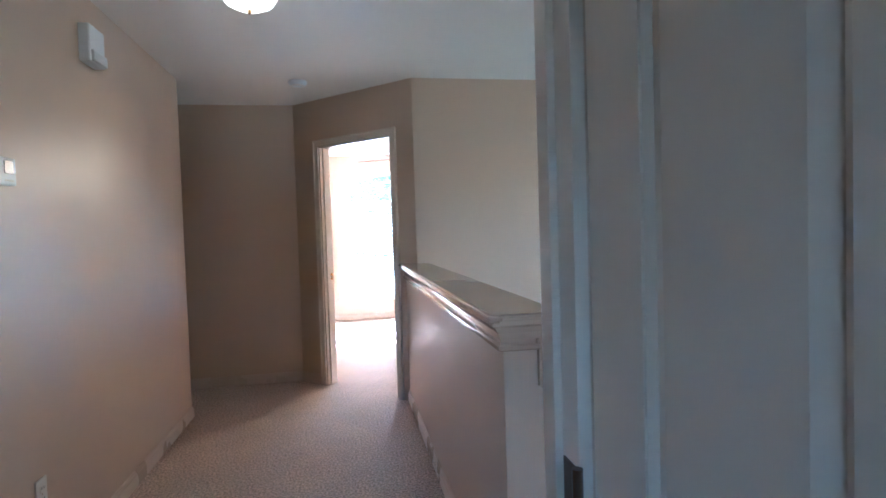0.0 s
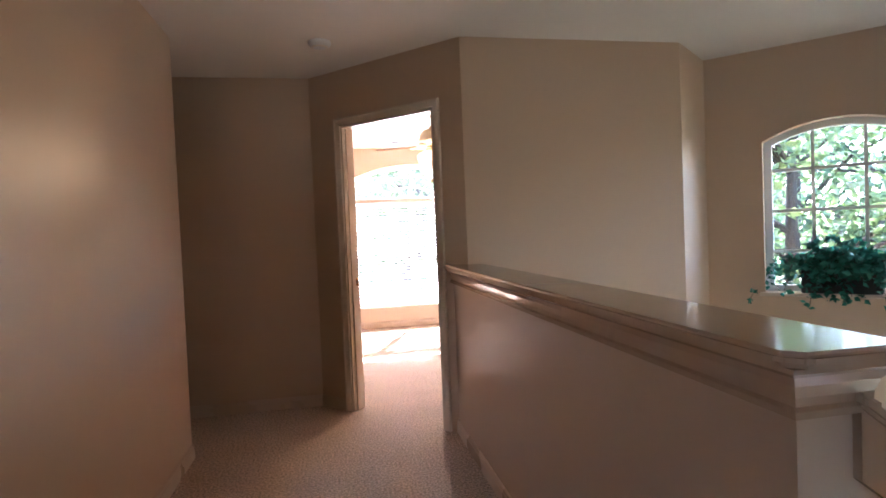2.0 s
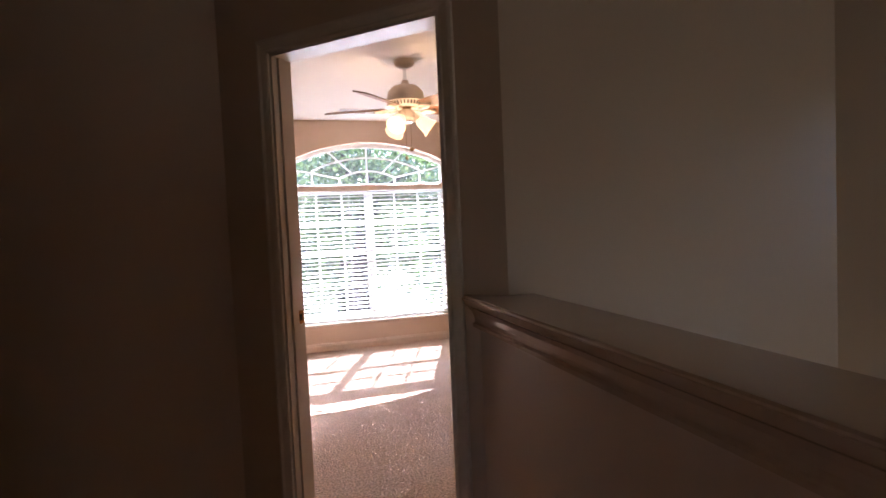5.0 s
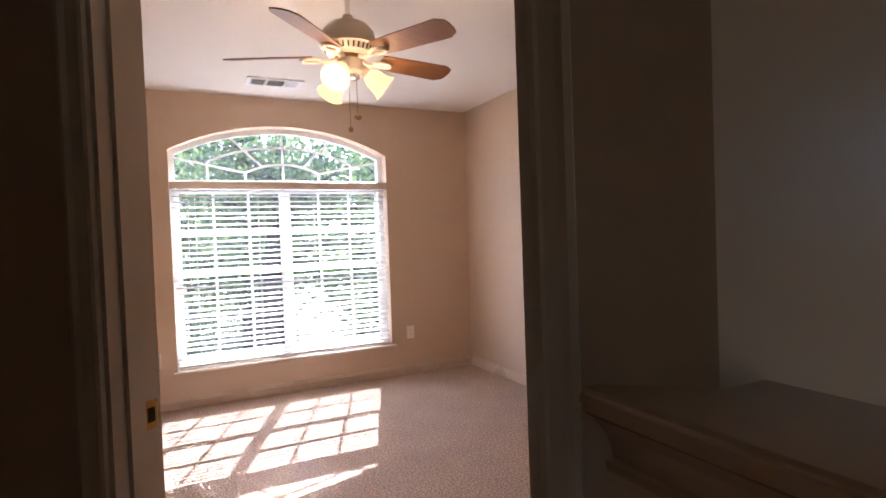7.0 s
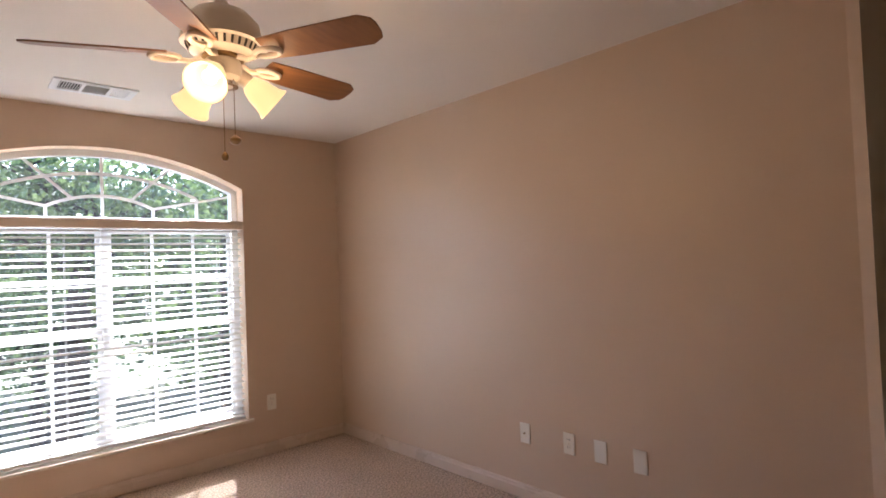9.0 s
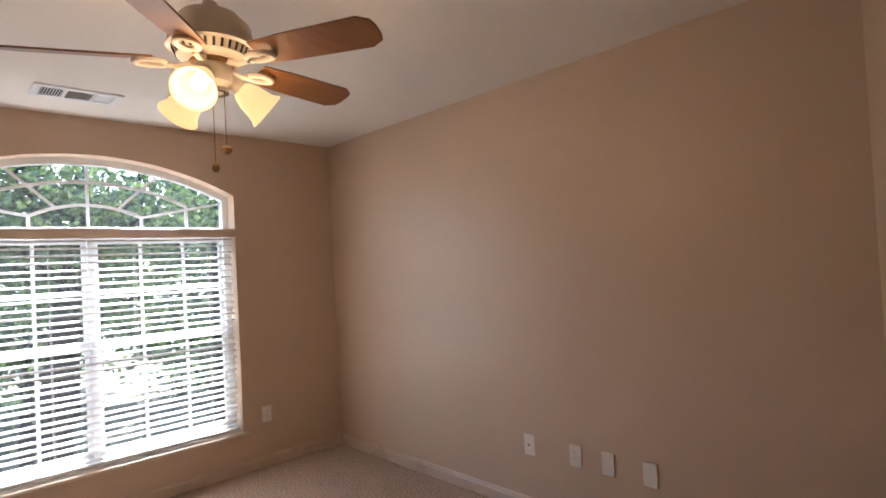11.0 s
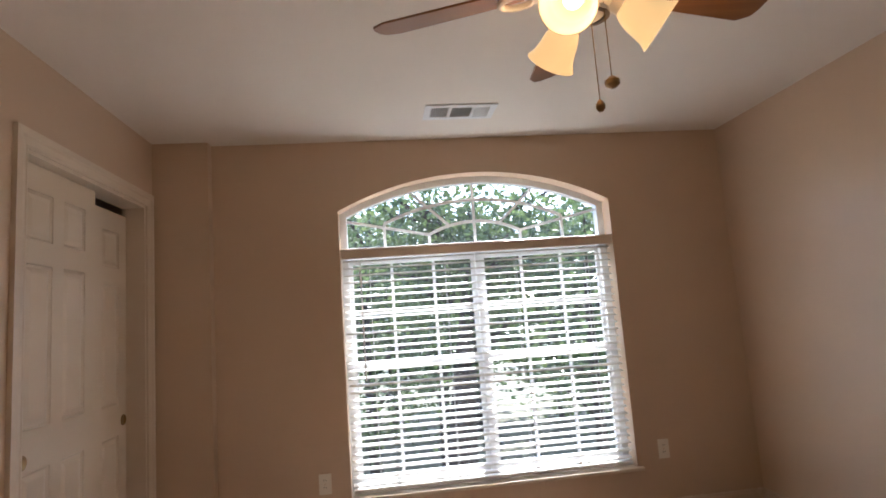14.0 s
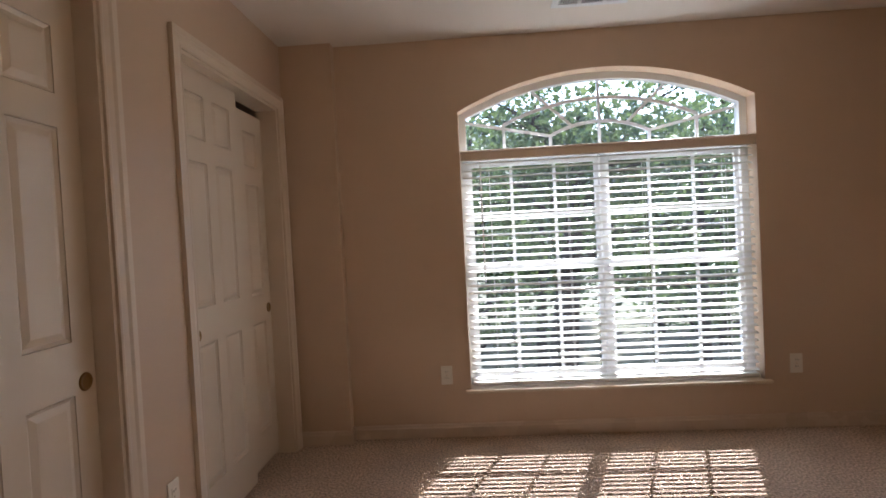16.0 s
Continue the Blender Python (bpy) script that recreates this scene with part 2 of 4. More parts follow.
shell(part("wall_entry_side", boxed(-5.1, -2.85, -3.27, -3.16, 0, H), WALL), "tan wall between hall and bedroom", "wall")
DL, DR = Vector((-2.682, -3.481, 0)), Vector((-2.110, -4.053, 0))
DIAG = (DR - DL).normalized()
DIN = Vector((0.7071, 0.7071, 0))                    # from the hall into the bedroom
da, db = Vector((-2.893, -3.27, 0)), Vector((-1.957, -4.206, 0))
s_l, s_r = (DL - da).length, (DR - da).length
shell(wall_between("wall_angled", da.xy, db.xy, 0.11, [(s_l, s_r, 0, 2.05)]), "angled tan wall with the bedroom doorway", "wall")
shell(part("wall_stairwell", prism(bmesh.new(), [(x, y, -3.0) for x, y in ((-1.957, -4.206), (-0.48, -4.206), (-0.05, -3.86), (0.0, -3.80), (0.0, -3.56), (-0.53, YS), (-1.84, YS), (-1.879, -4.128))], (0, 0, H + 3.0)), WALL),
      "tan wall above the stairwell with an angled return", "wall")
# foyer bay: the window wall runs at 45 degrees from the end of the return; its own x runs along it, y out of the house
BAY = Matrix.Translation((-0.05, -3.86, 0)) @ pose(0, 0, 0, 0, 0, -45)
FY, VX0, VX1, VSILL, VSPRING, VRISE = 0.0, 0.36, 1.235, 0.745, 1.80, 0.115


def in_bay(ob):
    """Turns a thing that was built along x onto the bay's wall."""
    ob.matrix_basis = BAY @ ob.matrix_basis
    return ob


shell(in_bay(arch_wall("wall_foyer_window", 0.0, 3.2, FY, FY + 0.2, -3.0, H + 0.3, VX0, VX1, VSILL, VSPRING, VRISE, WALL)), "tan foyer wall with an arched window opening", "wall")
RY = -7.52                                              # hall face of the rear wall
KX, KE = -2.035, -6.72                                  # hall face and near end of the half wall
shell(part("wall_foyer_end", boxed(2.156, 2.28, RY - 0.12, -5.95, -3.0, H), WALL), "plain tan foyer end wall", "wall")
# the low opening is added out of view to light the stairwell wall
shell(wall_between("wall_foyer_back", (KX + 0.12, RY), (2.156, RY), -0.12, [(1.4, 3.7, -2.6, 0.1)], -3.0), "tan wall above the stair with an added unseen opening for light", "wall")
shell(part("floor_foyer", boxed(KX + 0.12, 2.28, RY - 0.4, -3.7, -3.12, -3.0), CARPET), "beige foyer floor below the stair", "floor")
# hall
LX = -3.625
RJ, RL = -2.19, -3.02                                   # jambs of the rear doorway
shell(part("wall_hall_left", boxed(LX - 0.12, LX, RY, -4.06, 0, H), WALL), "tan hall wall with a thermostat", "wall")
shell(part("wall_recess", boxed(-5.1, -4.98, -4.18, -3.27, 0, H), WALL), "tan wall closing the hall recess", "wall")
shell(part("wall_recess_back", boxed(-5.1, LX - 0.12, -4.18, -4.06, 0, H), WALL), "tan side wall of the hall recess", "wall")
shell(wall_between("wall_rear_doorway", (LX - 0.12, RY), (KX + 0.12, RY), -0.12, [(RL - LX + 0.12, RJ - LX + 0.12, 0, 2.05)]), "tan wall with the rear doorway", "wall")
shell(part("wall_rear_left", boxed(-4.8, -4.68, RY - 4.06, RY - 0.12, 0, H), WALL), "plain wall of the rear room", "wall")
shell(part("wall_rear_right", boxed(0.2, 0.32, RY - 4.06, RY - 0.12, 0, H), WALL), "plain wall of the rear room", "wall")
shell(wall_between("wall_rear_window", (-4.8, RY - 3.86), (0.32, RY - 3.86), -0.2, [(0.75, 1.35, 1.1, 1.8)]), "rear room wall with a window opening", "wall")
shell(part("wall_rear_join", boxed(-4.68, LX - 0.12, RY - 0.12, RY, 0, H), WALL), "plain wall of the rear room", "wall")
shell(part("wall_stair_under", boxed(KX + 0.001, KX + 0.119, RY, -4.21, -3.0, -0.25), WALL), "tan wall under the hall edge", "wall")
# floors and ceiling
bm = bmesh.new()
prism(bm, [(-4.98, RY - 0.4, -0.2), (KX + 0.12, RY - 0.4, -0.2), (KX + 0.12, -4.18, -0.2), (-0.5, -4.18, -0.2), (0.0, -3.78, -0.2), (0.0, 0.1, -0.2), (-4.98, 0.1, -0.2)], (0, 0, 0.2))
shell(part("floor", bm, CARPET), "beige cut-pile carpet", "floor")
shell(part("floor_rear", boxed(-4.8, 0.32, RY - 4.06, RY - 0.4, -0.2, 0), CARPET), "beige cut-pile carpet", "floor")
shell(part("ceiling", boxed(-5.2, 2.4, RY - 0.16, 0.2, H, H + 0.15), CEIL), "off-white textured ceiling", "ceiling")
shell(part("ceiling_rear", boxed(-5.2, 0.4, RY - 4.16, RY - 0.16, H, H + 0.15), CEIL), "off-white textured ceiling", "ceiling")


# ---- trim ----
def baseboard(a, b, normal, height=0.083):
    """A skirting board from a to b in plan, standing out along normal."""
    a, b, n = Vector((*a, 0)), Vector((*b, 0)), Vector((*normal, 0)).normalized()
    prof = [(0, 0), (0.014, 0), (0.014, height * 0.72), (0.010, height * 0.80), (0.009, height * 0.92), (0.004, height), (0, height)]
    bm = bmesh.new()
    prism(bm, [a + n * d + Vector((0, 0, z + 0.002)) for d, z in prof], b - a)
    return shell(part("baseboard", bm, BASE), "cream painted baseboard along the wall", "baseboard")


for a, b, n in [((0, 0), (-3.318, 0), (0, -1)), ((-3.318, 0), (-3.318, -0.075), (1, 0)), ((-3.304, -0.075), (XC, -0.075), (0, -1)), ((0, -3.56), (0, 0), (-1, 0)),
                ((XC, -1.31), (XC, -1.63), (1, 0)), ((XC, -2.975), (XC, -3.16), (1, 0)), ((XC, -3.16), (-2.85, -3.16), (0, 1)), ((-1.84, YS), (-0.53, YS), (0, 1)),
                ((LX, RY), (LX, -4.06), (1, 0)), ((-4.98, -3.27), (-2.893, -3.27), (0, -1)), ((-4.98, -4.06), (LX, -4.06), (0, 1)),
                (da.xy, (DL - DIAG * 0.055).xy, (-0.7071, -0.7071)), ((KX, -4.12), (KX, KE), (-1, 0))]:
    baseboard(a, b, n)


def casing(name, a, b, top, out, width=0.06, label="cream moulded door casing"):
    """Moulded casing round an opening from a to b in plan (floor points), standing out along out."""
    a, b, out = Vector((*a, 0)), Vector((*b, 0)), Vector((*out, 0)).normalized()
    way = (b - a).normalized()
    thing = base(name, (a + b) / 2, label, "door casing")
    thing["kind"] = "structure"
    prof = [(0.004, 0), (0.004, 0.010), (0.012, 0.013), (0.018, 0.010), (0.040, 0.014), (0.050, 0.020), (width, 0.018), (width, 0)]

    def jamb(p, sign, piece):
        bm = bmesh.new()
        low = [p + way * sign * u + out * d for u, d in prof]
        high = [q + Vector((0, 0, top + u)) for q, (u, d) in zip(low, prof)]
        va, vb = [bm.verts.new(q + Vector((0, 0, 0.002))) for q in low], [bm.verts.new(q) for q in high]
        bm.faces.new(va), bm.faces.new(vb[::-1])
        for i in range(len(va)):
            j = (i + 1) % len(va)
            bm.faces.new((va[i], vb[i], vb[j], va[j]))
        part(piece, bm, TRIM, thing)

    jamb(a, -1, "side_casing"), jamb(b, 1, "side_casing")
    bm = bmesh.new()
    va = [bm.verts.new(a - way * u + out * d + Vector((0, 0, top + u))) for u, d in prof]
    vb = [bm.verts.new(b + way * u + out * d + Vector((0, 0, top + u))) for u, d in prof]
    bm.faces.new(va), bm.faces.new(vb[::-1])
    for i in range(len(va)):
        j = (i + 1) % len(va)
        bm.faces.new((va[i], vb[i], vb[j], va[j]))
    part("head_casing", bm, TRIM, thing)
    return thing


def lining(a, b, top, inward, depth=0.12, thick=0.018, stop=0.05):
    """The boards that line an opening, with a door stop."""
    a, b, n = Vector((*a, 0)), Vector((*b, 0)), Vector((*inward, 0)).normalized()
    way = (b - a).normalized()
    thing = base("door_jamb", (a + b) / 2, "cream painted door jamb lining the opening", "door jamb")
    thing["kind"] = "structure"
    for p, s in ((a, 1), (b, -1)):
        bm = bmesh.new()
        prism(bm, [p + Vector((0, 0, 0.002)), p + way * s * thick + Vector((0, 0, 0.002)), p + way * s * thick + n * depth + Vector((0, 0, 0.002)), p + n * depth + Vector((0, 0, 0.002))], (0, 0, top))
        if stop:
            q = p + way * s * thick + n * stop
            prism(bm, [q + Vector((0, 0, 0.002)), q + way * s * 0.011 + Vector((0, 0, 0.002)), q + way * s * 0.011 + n * 0.034 + Vector((0, 0, 0.002)), q + n * 0.034 + Vector((0, 0, 0.002))], (0, 0, top - 0.02))
        part("side_lining", bm, TRIM, thing)
    bm = bmesh.new()
    p, q = a + Vector((0, 0, top - thick)), b + Vector((0, 0, top - thick))
    prism(bm, [p, q, q + n * depth, p + n * depth], (0, 0, thick))
    part("head_lining", bm, TRIM, thing)
    return thing


REVEAL = DIAG * 0.010
casing("bedroom_door_casing", (DL + REVEAL).xy, (DR - REVEAL).xy, 2.04, -DIN.xy)
casing("bedroom_door_casing", (DL + REVEAL + DIN * 0.11).xy, (DR - REVEAL + DIN * 0.11).xy, 2.04, DIN.xy)
lining(DL.xy, DR.xy, 2.05, DIN.xy, depth=0.11, stop=0.03)
for y0, y1 in ((-0.165, -1.235), (-1.705, -2.90)):
    casing("closet_casing", (XC, y0 - 0.008), (XC, y1 + 0.008), 2.042, (1, 0), width=0.078)
    lining((XC, y0), (XC, y1), 2.05, (-1, 0), stop=0)
casing("rear_door_casing", (RL, RY), (RJ, RY), 2.05, (0, 1))
lining((RL, RY - 0.12), (RJ, RY - 0.12), 2.05, (0, 1), stop=0.05)


# ---- doors ----
def six_panel(width, height, thick=0.035):
    """A six-panel door leaf: x from 0 to width, y from 0 to thick, z from 0 to height; panels sunk on both faces."""
    bm = boxed(0, width, 0.010, thick - 0.010, 0, height)
    st, mid = 0.11 * width / 0.76, 0.10 * width / 0.76
    pw = (width - 2 * st - mid) / 2
    rows = [(0.20, 0.82), (0.98, 1.62), (1.72, 1.92)]
    rows = [(a * height / 2.03, b * height / 2.03) for a, b in rows]
    cols = [(st, st + pw), (st + pw + mid, width - st)]
    for y0, y1 in ((0, 0.010), (thick - 0.010, thick)):
        for x0, x1 in ((0, st), (st + pw, st + pw + mid), (width - st, width)):
            box(bm, x0, x1, y0, y1, 0, height)
        edges = [0] + [v for r in rows for v in r] + [height]
        for x0, x1 in cols:
            for z0, z1 in zip(edges[::2], edges[1::2]):
                box(bm, x0, x1, y0, y1, z0, z1)
    panels = []
    for side, y in ((-1, 0.010), (1, thick - 0.010)):
        for x0, x1 in cols:
            for z0, z1 in rows:
                a = [(x0 + 0.002, z0 + 0.002), (x1 - 0.002, z0 + 0.002), (x1 - 0.002, z1 - 0.002), (x0 + 0.002, z1 - 0.002)]
                d = 0.034
                c = [(x0 + d, z0 + d), (x1 - d, z0 + d), (x1 - d, z1 - d), (x0 + d, z1 - d)]
                panels.append((a, c, y, side))
    return bm, panels


def door_leaf(name, width, height, pose_m, label, category="door", group=""):
    bm, panels = six_panel(width, height)
    leaf = part(name, bm, DOORS)
    for a, c, y, side in panels:
        pm = bmesh.new()
        va = [pm.verts.new((x, y, z)) for x, z in a]
        mid_x, mid_z = (a[0][0] + a[1][0]) / 2, (a[0][1] + a[2][1]) / 2
        ve = [pm.verts.new((x, y + side * 0.008, z)) for x, z in a]
        vd = [pm.verts.new((x + math.copysign(0.011, mid_x - x), y + side * 0.0015, z + math.copysign(0.011, mid_z - z))) for x, z in a]
        vb = [pm.verts.new((x, y + side * 0.008, z)) for x, z in c]
        vc = [pm.verts.new((x, y - side * 0.002, z)) for x, z in a]
        pm.faces.new(vb), pm.faces.new(vc)
        for i in range(4):
            j = (i + 1) % 4
            pm.faces.new((ve[i], ve[j], vd[j], vd[i]))
            pm.faces.new((vd[i], vd[j], vb[j], vb[i]))
            pm.faces.new((va[i], va[j], ve[j], ve[i]))
            pm.faces.new((vc[i], vc[j], va[j], va[i]))
        part("panel", pm, DOORS, leaf)
    leaf.matrix_basis = pose_m
    return tagged(leaf, label, category, group)


def plan_pose(p, way, z=0.0):
    return Matrix.Translation((p[0], p[1], z)) @ pose(0, 0, 0, 0, 0, math.degrees(math.atan2(way[1], way[0])))


def part_at(name, bm, material, parent, label="", smooth=False):
    """A part whose mesh is given in its parent's own axes."""
    ob = part(name, bm, material, None, label, smooth)
    ob.parent = parent
    return ob


def finger_pull(leaf, x, y, z, side, material):
    bm = bmesh.new()
    lathe(bm, [(0, 0.0006), (0.012, 0.0008), (0.019, 0.0022), (0.022, 0.0045), (0.026, 0.0045), (0.0285, 0.0015), (0.0285, -0.004), (0, -0.004)], 24, Matrix.Translation((x, y, z)) @ pose(0, 0, 0, 90 * side, 0, 0))
    part_at("finger_pull", bm, material, leaf, "round brass finger pull", True)


# bypass closet doors; front leaf nearer the room
front = door_leaf("closet_door", 0.60, 2.006, plan_pose((XC - 0.052, -1.215), (0, 1), 0.022), "cream six-panel sliding closet door, closed", "closet door", "sliding closet doors")
back = door_leaf("closet_door", 0.60, 1.960, plan_pose((XC - 0.098, -0.785), (0, 1), 0.022), "cream six-panel sliding closet door on the rear track", "closet door", "sliding closet doors")
finger_pull(front, 0.085, 0.0, 0.855, 1, AGED), finger_pull(back, 0.565, 0.0, 0.86, 1, AGED)
second = door_leaf("closet_door", 0.62, 2.006, plan_pose((XC - 0.070, -2.345), (0, 1), 0.022), "cream six-panel sliding closet door with a brass pull", "closet door", "sliding closet doors")
finger_pull(second, 0.575, 0.0, 0.84, 1, AGED)
door_leaf("closet_door", 0.62, 1.985, plan_pose((XC - 0.112, -2.880), (0, 1), 0.022), "cream six-panel sliding closet door on the rear track", "closet door", "sliding closet doors")


def knob(leaf, x, y, z, side, material):
    bm = bmesh.new()
    prof = [(0, 0), (0.031, 0), (0.033, 0.004), (0.028, 0.008), (0.012, 0.011), (0.011, 0.026), (0.020, 0.032), (0.027, 0.042), (0.027, 0.050), (0.020, 0.058), (0, 0.060)]
    lathe(bm, prof, 24, Matrix.Translation((x, y, z)) @ pose(0, 0, 0, 90 * side, 0, 0))
    part_at("door_knob", bm, material, leaf, "round brass door knob", True)


# the bedroom door, open into the room and lying near the wall
main_door = door_leaf("bedroom_door", 0.76, 2.01, plan_pose((-2.038, -3.957), (0.9995, 0.03), 0.015), "cream six-panel bedroom door standing open", "door")
knob(main_door, 0.70, 0.0, 0.93, 1, AGED), knob(main_door, 0.70, 0.035, 0.93, -1, AGED)


def hinge_plate(z):
    """A brass hinge leaf let into the edge of the open bedroom door."""
    x, y = -2.039, -3.940
    thing = base("butt_hinge", (x, y, z), "brass butt hinge on the bedroom door's edge", "hinge", "door hinges")
    part("leaf_plate", boxed(x - 0.0025, x + 0.001, y - 0.016, y + 0.012, z - 0.044, z + 0.044, 0.0012), BRASS, thing)
    part("knuckle", lathe(bmesh.new(), [(0, -0.046), (0.0055, -0.046), (0.0055, 0.046), (0, 0.046)], 12, Matrix.Translation((x - 0.002, y - 0.020, z))), BRASS, thing, smooth=True)
    for dy, dz in ((-0.001, -0.034), (0.005, 0.0), (-0.001, 0.034)):
        part("screw", lathe(bmesh.new(), [(0, 0), (0.0045, 0), (0.0035, 0.0012), (0, 0.0006)], 12, Matrix.Translation((x - 0.0024, y + dy, z + dz)) @ pose(0, 0, 0, 0, -90, 0)), AGED, thing)


for z in (0.27, 1.12, 1.86):
    hinge_plate(z)


def strike_plate(p, way, out, z, name="strike_plate"):
    """A brass plate on a jamb face: way runs along the plate's width, out stands off the face."""
    thing = base(name, (*p, z), "small brass strike plate on the jamb", "strike plate")
    m = Matrix.Translation((*p, z)) @ pose(0, 0, 0, 0, 0, math.degrees(math.atan2(way[1], way[0])))
    s = 1 if Vector((-way[1], way[0])).dot(Vector(out)) > 0 else -1
    part("plate", boxed(-0.016, 0.016, min(0, 0.002 * s), max(0, 0.002 * s), -0.029, 0.029, 0.0006, m), BRASS, thing)
    part("latch_hole", boxed(-0.008, 0.008, min(0.001 * s, 0.003 * s), max(0.001 * s, 0.003 * s), -0.014, 0.014, 0, m), DARK, thing)
    return thing


sp = DL + DIAG * 0.018 + DIN * 0.085
strike_plate(sp.xy, DIN.xy, DIAG.xy, 0.93)
rear_leaf = door_leaf("rear_door", 0.80, 2.01, plan_pose((RJ - 0.004, RY - 0.135), (0, -1), 0.015), "cream six-panel door standing open into the rear room", "door")
knob(rear_leaf, 0.74, 0.0, 0.93, 1, BRONZE), knob(rear_leaf, 0.74, 0.035, 0.93, -1, BRONZE)
for z in (0.25, 0.96, 1.82):
    thing = base("butt_hinge", (RJ - 0.019, RY - 0.115, z), "dark bronze butt hinge on the rear door", "hinge", "door hinges")
    part("leaf_plate", boxed(RJ - 0.0205, RJ - 0.0175, RY - 0.115, RY - 0.075, z - 0.045, z + 0.045, 0.0008), BRONZE, thing)
    part("knuckle", lathe(bmesh.new(), [(0, -0.048), (0.007, -0.048), (0.007, 0.048), (0, 0.048)], 12, Matrix.Translation((RJ - 0.022, RY - 0.124, z))), BRONZE, thing, smooth=True)

# ---- windows ----


def bar(bm, p, q, w, y0, y1):
    """A flat bar of width w in the window's plane from p to q (x, z)."""
    p, q = Vector(p), Vector(q)
    n = Vector((-(q - p).y, (q - p).x)).normalized() * (w / 2)
    prism(bm, [(*[c for c in ((p + n).x, y0, (p + n).y)],), ((q + n).x, y0, (q + n).y), ((q - n).x, y0, (q - n).y), ((p - n).x, y0, (p - n).y)], (0, y1 - y0, 0))


def strip(bm, pts, w, y0, y1):
    """A curved flat bar along points (x, z)."""
    for p, q in zip(pts, pts[1:]):
        bar(bm, p, q, w, y0, y1)


# bedroom window
win = base("window_1", ((WX0 + WX1) / 2, 0.15, SILL), "white vinyl window pair under an arched fan-light transom", "window")
win["kind"] = "structure"
Y0, Y1 = 0.108, 0.168
MID, TRANS = (WX0 + WX1) / 2, 1.741
bm = bmesh.new()
bar(bm, (WX0 + 0.022, SILL + 0.02), (WX0 + 0.022, SPRING + 0.012), 0.045, Y0, Y1), bar(bm, (WX1 - 0.022, SILL + 0.02), (WX1 - 0.022, SPRING + 0.012), 0.045, Y0, Y1)
strip(bm, arc_points(WX0 - 0.004, WX1 + 0.004, SPRING - 0.012, RISE, 24), 0.06, Y0 + 0.001, Y1)
bar(bm, (WX0, SILL + 0.022), (WX1, SILL + 0.022), 0.05, Y0 + 0.002, Y1)
part("window_frame", bm, WHITE, win)
part("transom_bar", boxed(WX0 + 0.04, WX1 - 0.04, Y0 - 0.02, Y1 + 0.004, TRANS - 0.035, TRANS + 0.03, 0.004), WHITE, win)
part("mullion", boxed(MID - 0.019, MID + 0.019, Y0 - 0.006, Y1 + 0.003, SILL + 0.04, TRANS - 0.03, 0.003), WHITE, win)
MEET = 1.020
for x0, x1 in ((WX0 + 0.045, MID - 0.021), (MID + 0.021, WX1 - 0.045)):
    for z0, z1, dy in ((SILL + 0.045, MEET + 0.022, 0.012), (MEET - 0.022, TRANS - 0.035, 0.028)):
        bm = bmesh.new()
        y0, y1 = Y0 + dy, Y0 + dy + 0.022
        bar(bm, (x0 + 0.012, z0), (x0 + 0.012, z1), 0.024, y0, y1), bar(bm, (x1 - 0.012, z0), (x1 - 0.012, z1), 0.024, y0, y1)
        bar(bm, (x0, z0 + 0.02), (x1, z0 + 0.02), 0.04, y0 - 0.002, y1), bar(bm, (x0, z1 - 0.02), (x1, z1 - 0.02), 0.04, y0 - 0.002, y1)
        sash = part("sash", bm, WHITE, win)
        for k in (1, 2):
            bm = bmesh.new()
            xk = x0 + (x1 - x0) * k / 3
            bar(bm, (xk, z0), (xk, z1), 0.018, y0 + 0.005, y1 - 0.004)
            part("muntin", bm, WHITE, sash)
        bm = bmesh.new()
        bar(bm, (x0, (z0 + z1) / 2), (x1, (z0 + z1) / 2), 0.02, y0 + 0.004, y1 - 0.005)
        part("muntin", bm, WHITE, sash)
        p = part("pane", boxed(x0 + 0.02, x1 - 0.02, y0 + 0.010, y0 + 0.013, z0 + 0.02, z1 - 0.02), PANE, sash)
        p.visible_shadow = False
# fan-light bars of the transom
AX = [arc_points(MID - 0.595, MID + 0.595, 1.925, 0.135, 16), arc_points(MID - 0.305, MID + 0.305, 1.840, 0.075, 12)]
for pts in AX:
    bm = bmesh.new()
    strip(bm, pts, 0.019, Y0 + 0.03, Y0 + 0.045)
    for p in (pts[0], pts[-1]):
        bar(bm, p, (p[0], TRANS), 0.018, Y0 + 0.031, Y0 + 0.044)
    part("transom_muntin", bm, WHITE, win)
for p, q in [((MID, TRANS), (MID, SPRING + RISE)), ((MID - 0.17, 1.895), (MID - 0.44, 2.15)), ((MID + 0.17, 1.895), (MID + 0.44, 2.15)),
             ((MID - 0.305, 1.84), (WX0 + 0.03, 1.955)), ((MID + 0.305, 1.84), (WX1 - 0.03, 1.955))]:
    bm = bmesh.new()
    bar(bm, p, q, 0.017, Y0 + 0.032, Y0 + 0.043)
    part("transom_muntin", bm, WHITE, win)
bm = bmesh.new()
prism(bm, [(WX0 + 0.02, Y0 + 0.036, TRANS)] + [(x, Y0 + 0.036, z) for x, z in arc_points(WX0 + 0.02, WX1 - 0.02, SPRING - 0.02, RISE, 20)] + [(WX1 - 0.02, Y0 + 0.036, TRANS)], (0, 0.003, 0))
p = part("transom_pane", bm, PANE, win)
p.visible_shadow = False
part("window_sill", boxed(WX0 - 0.03, WX1 + 0.035, -0.028, Y0 + 0.001, SILL - 0.018, SILL + 0.003, 0.005), TRIM, win, "cream painted window stool")

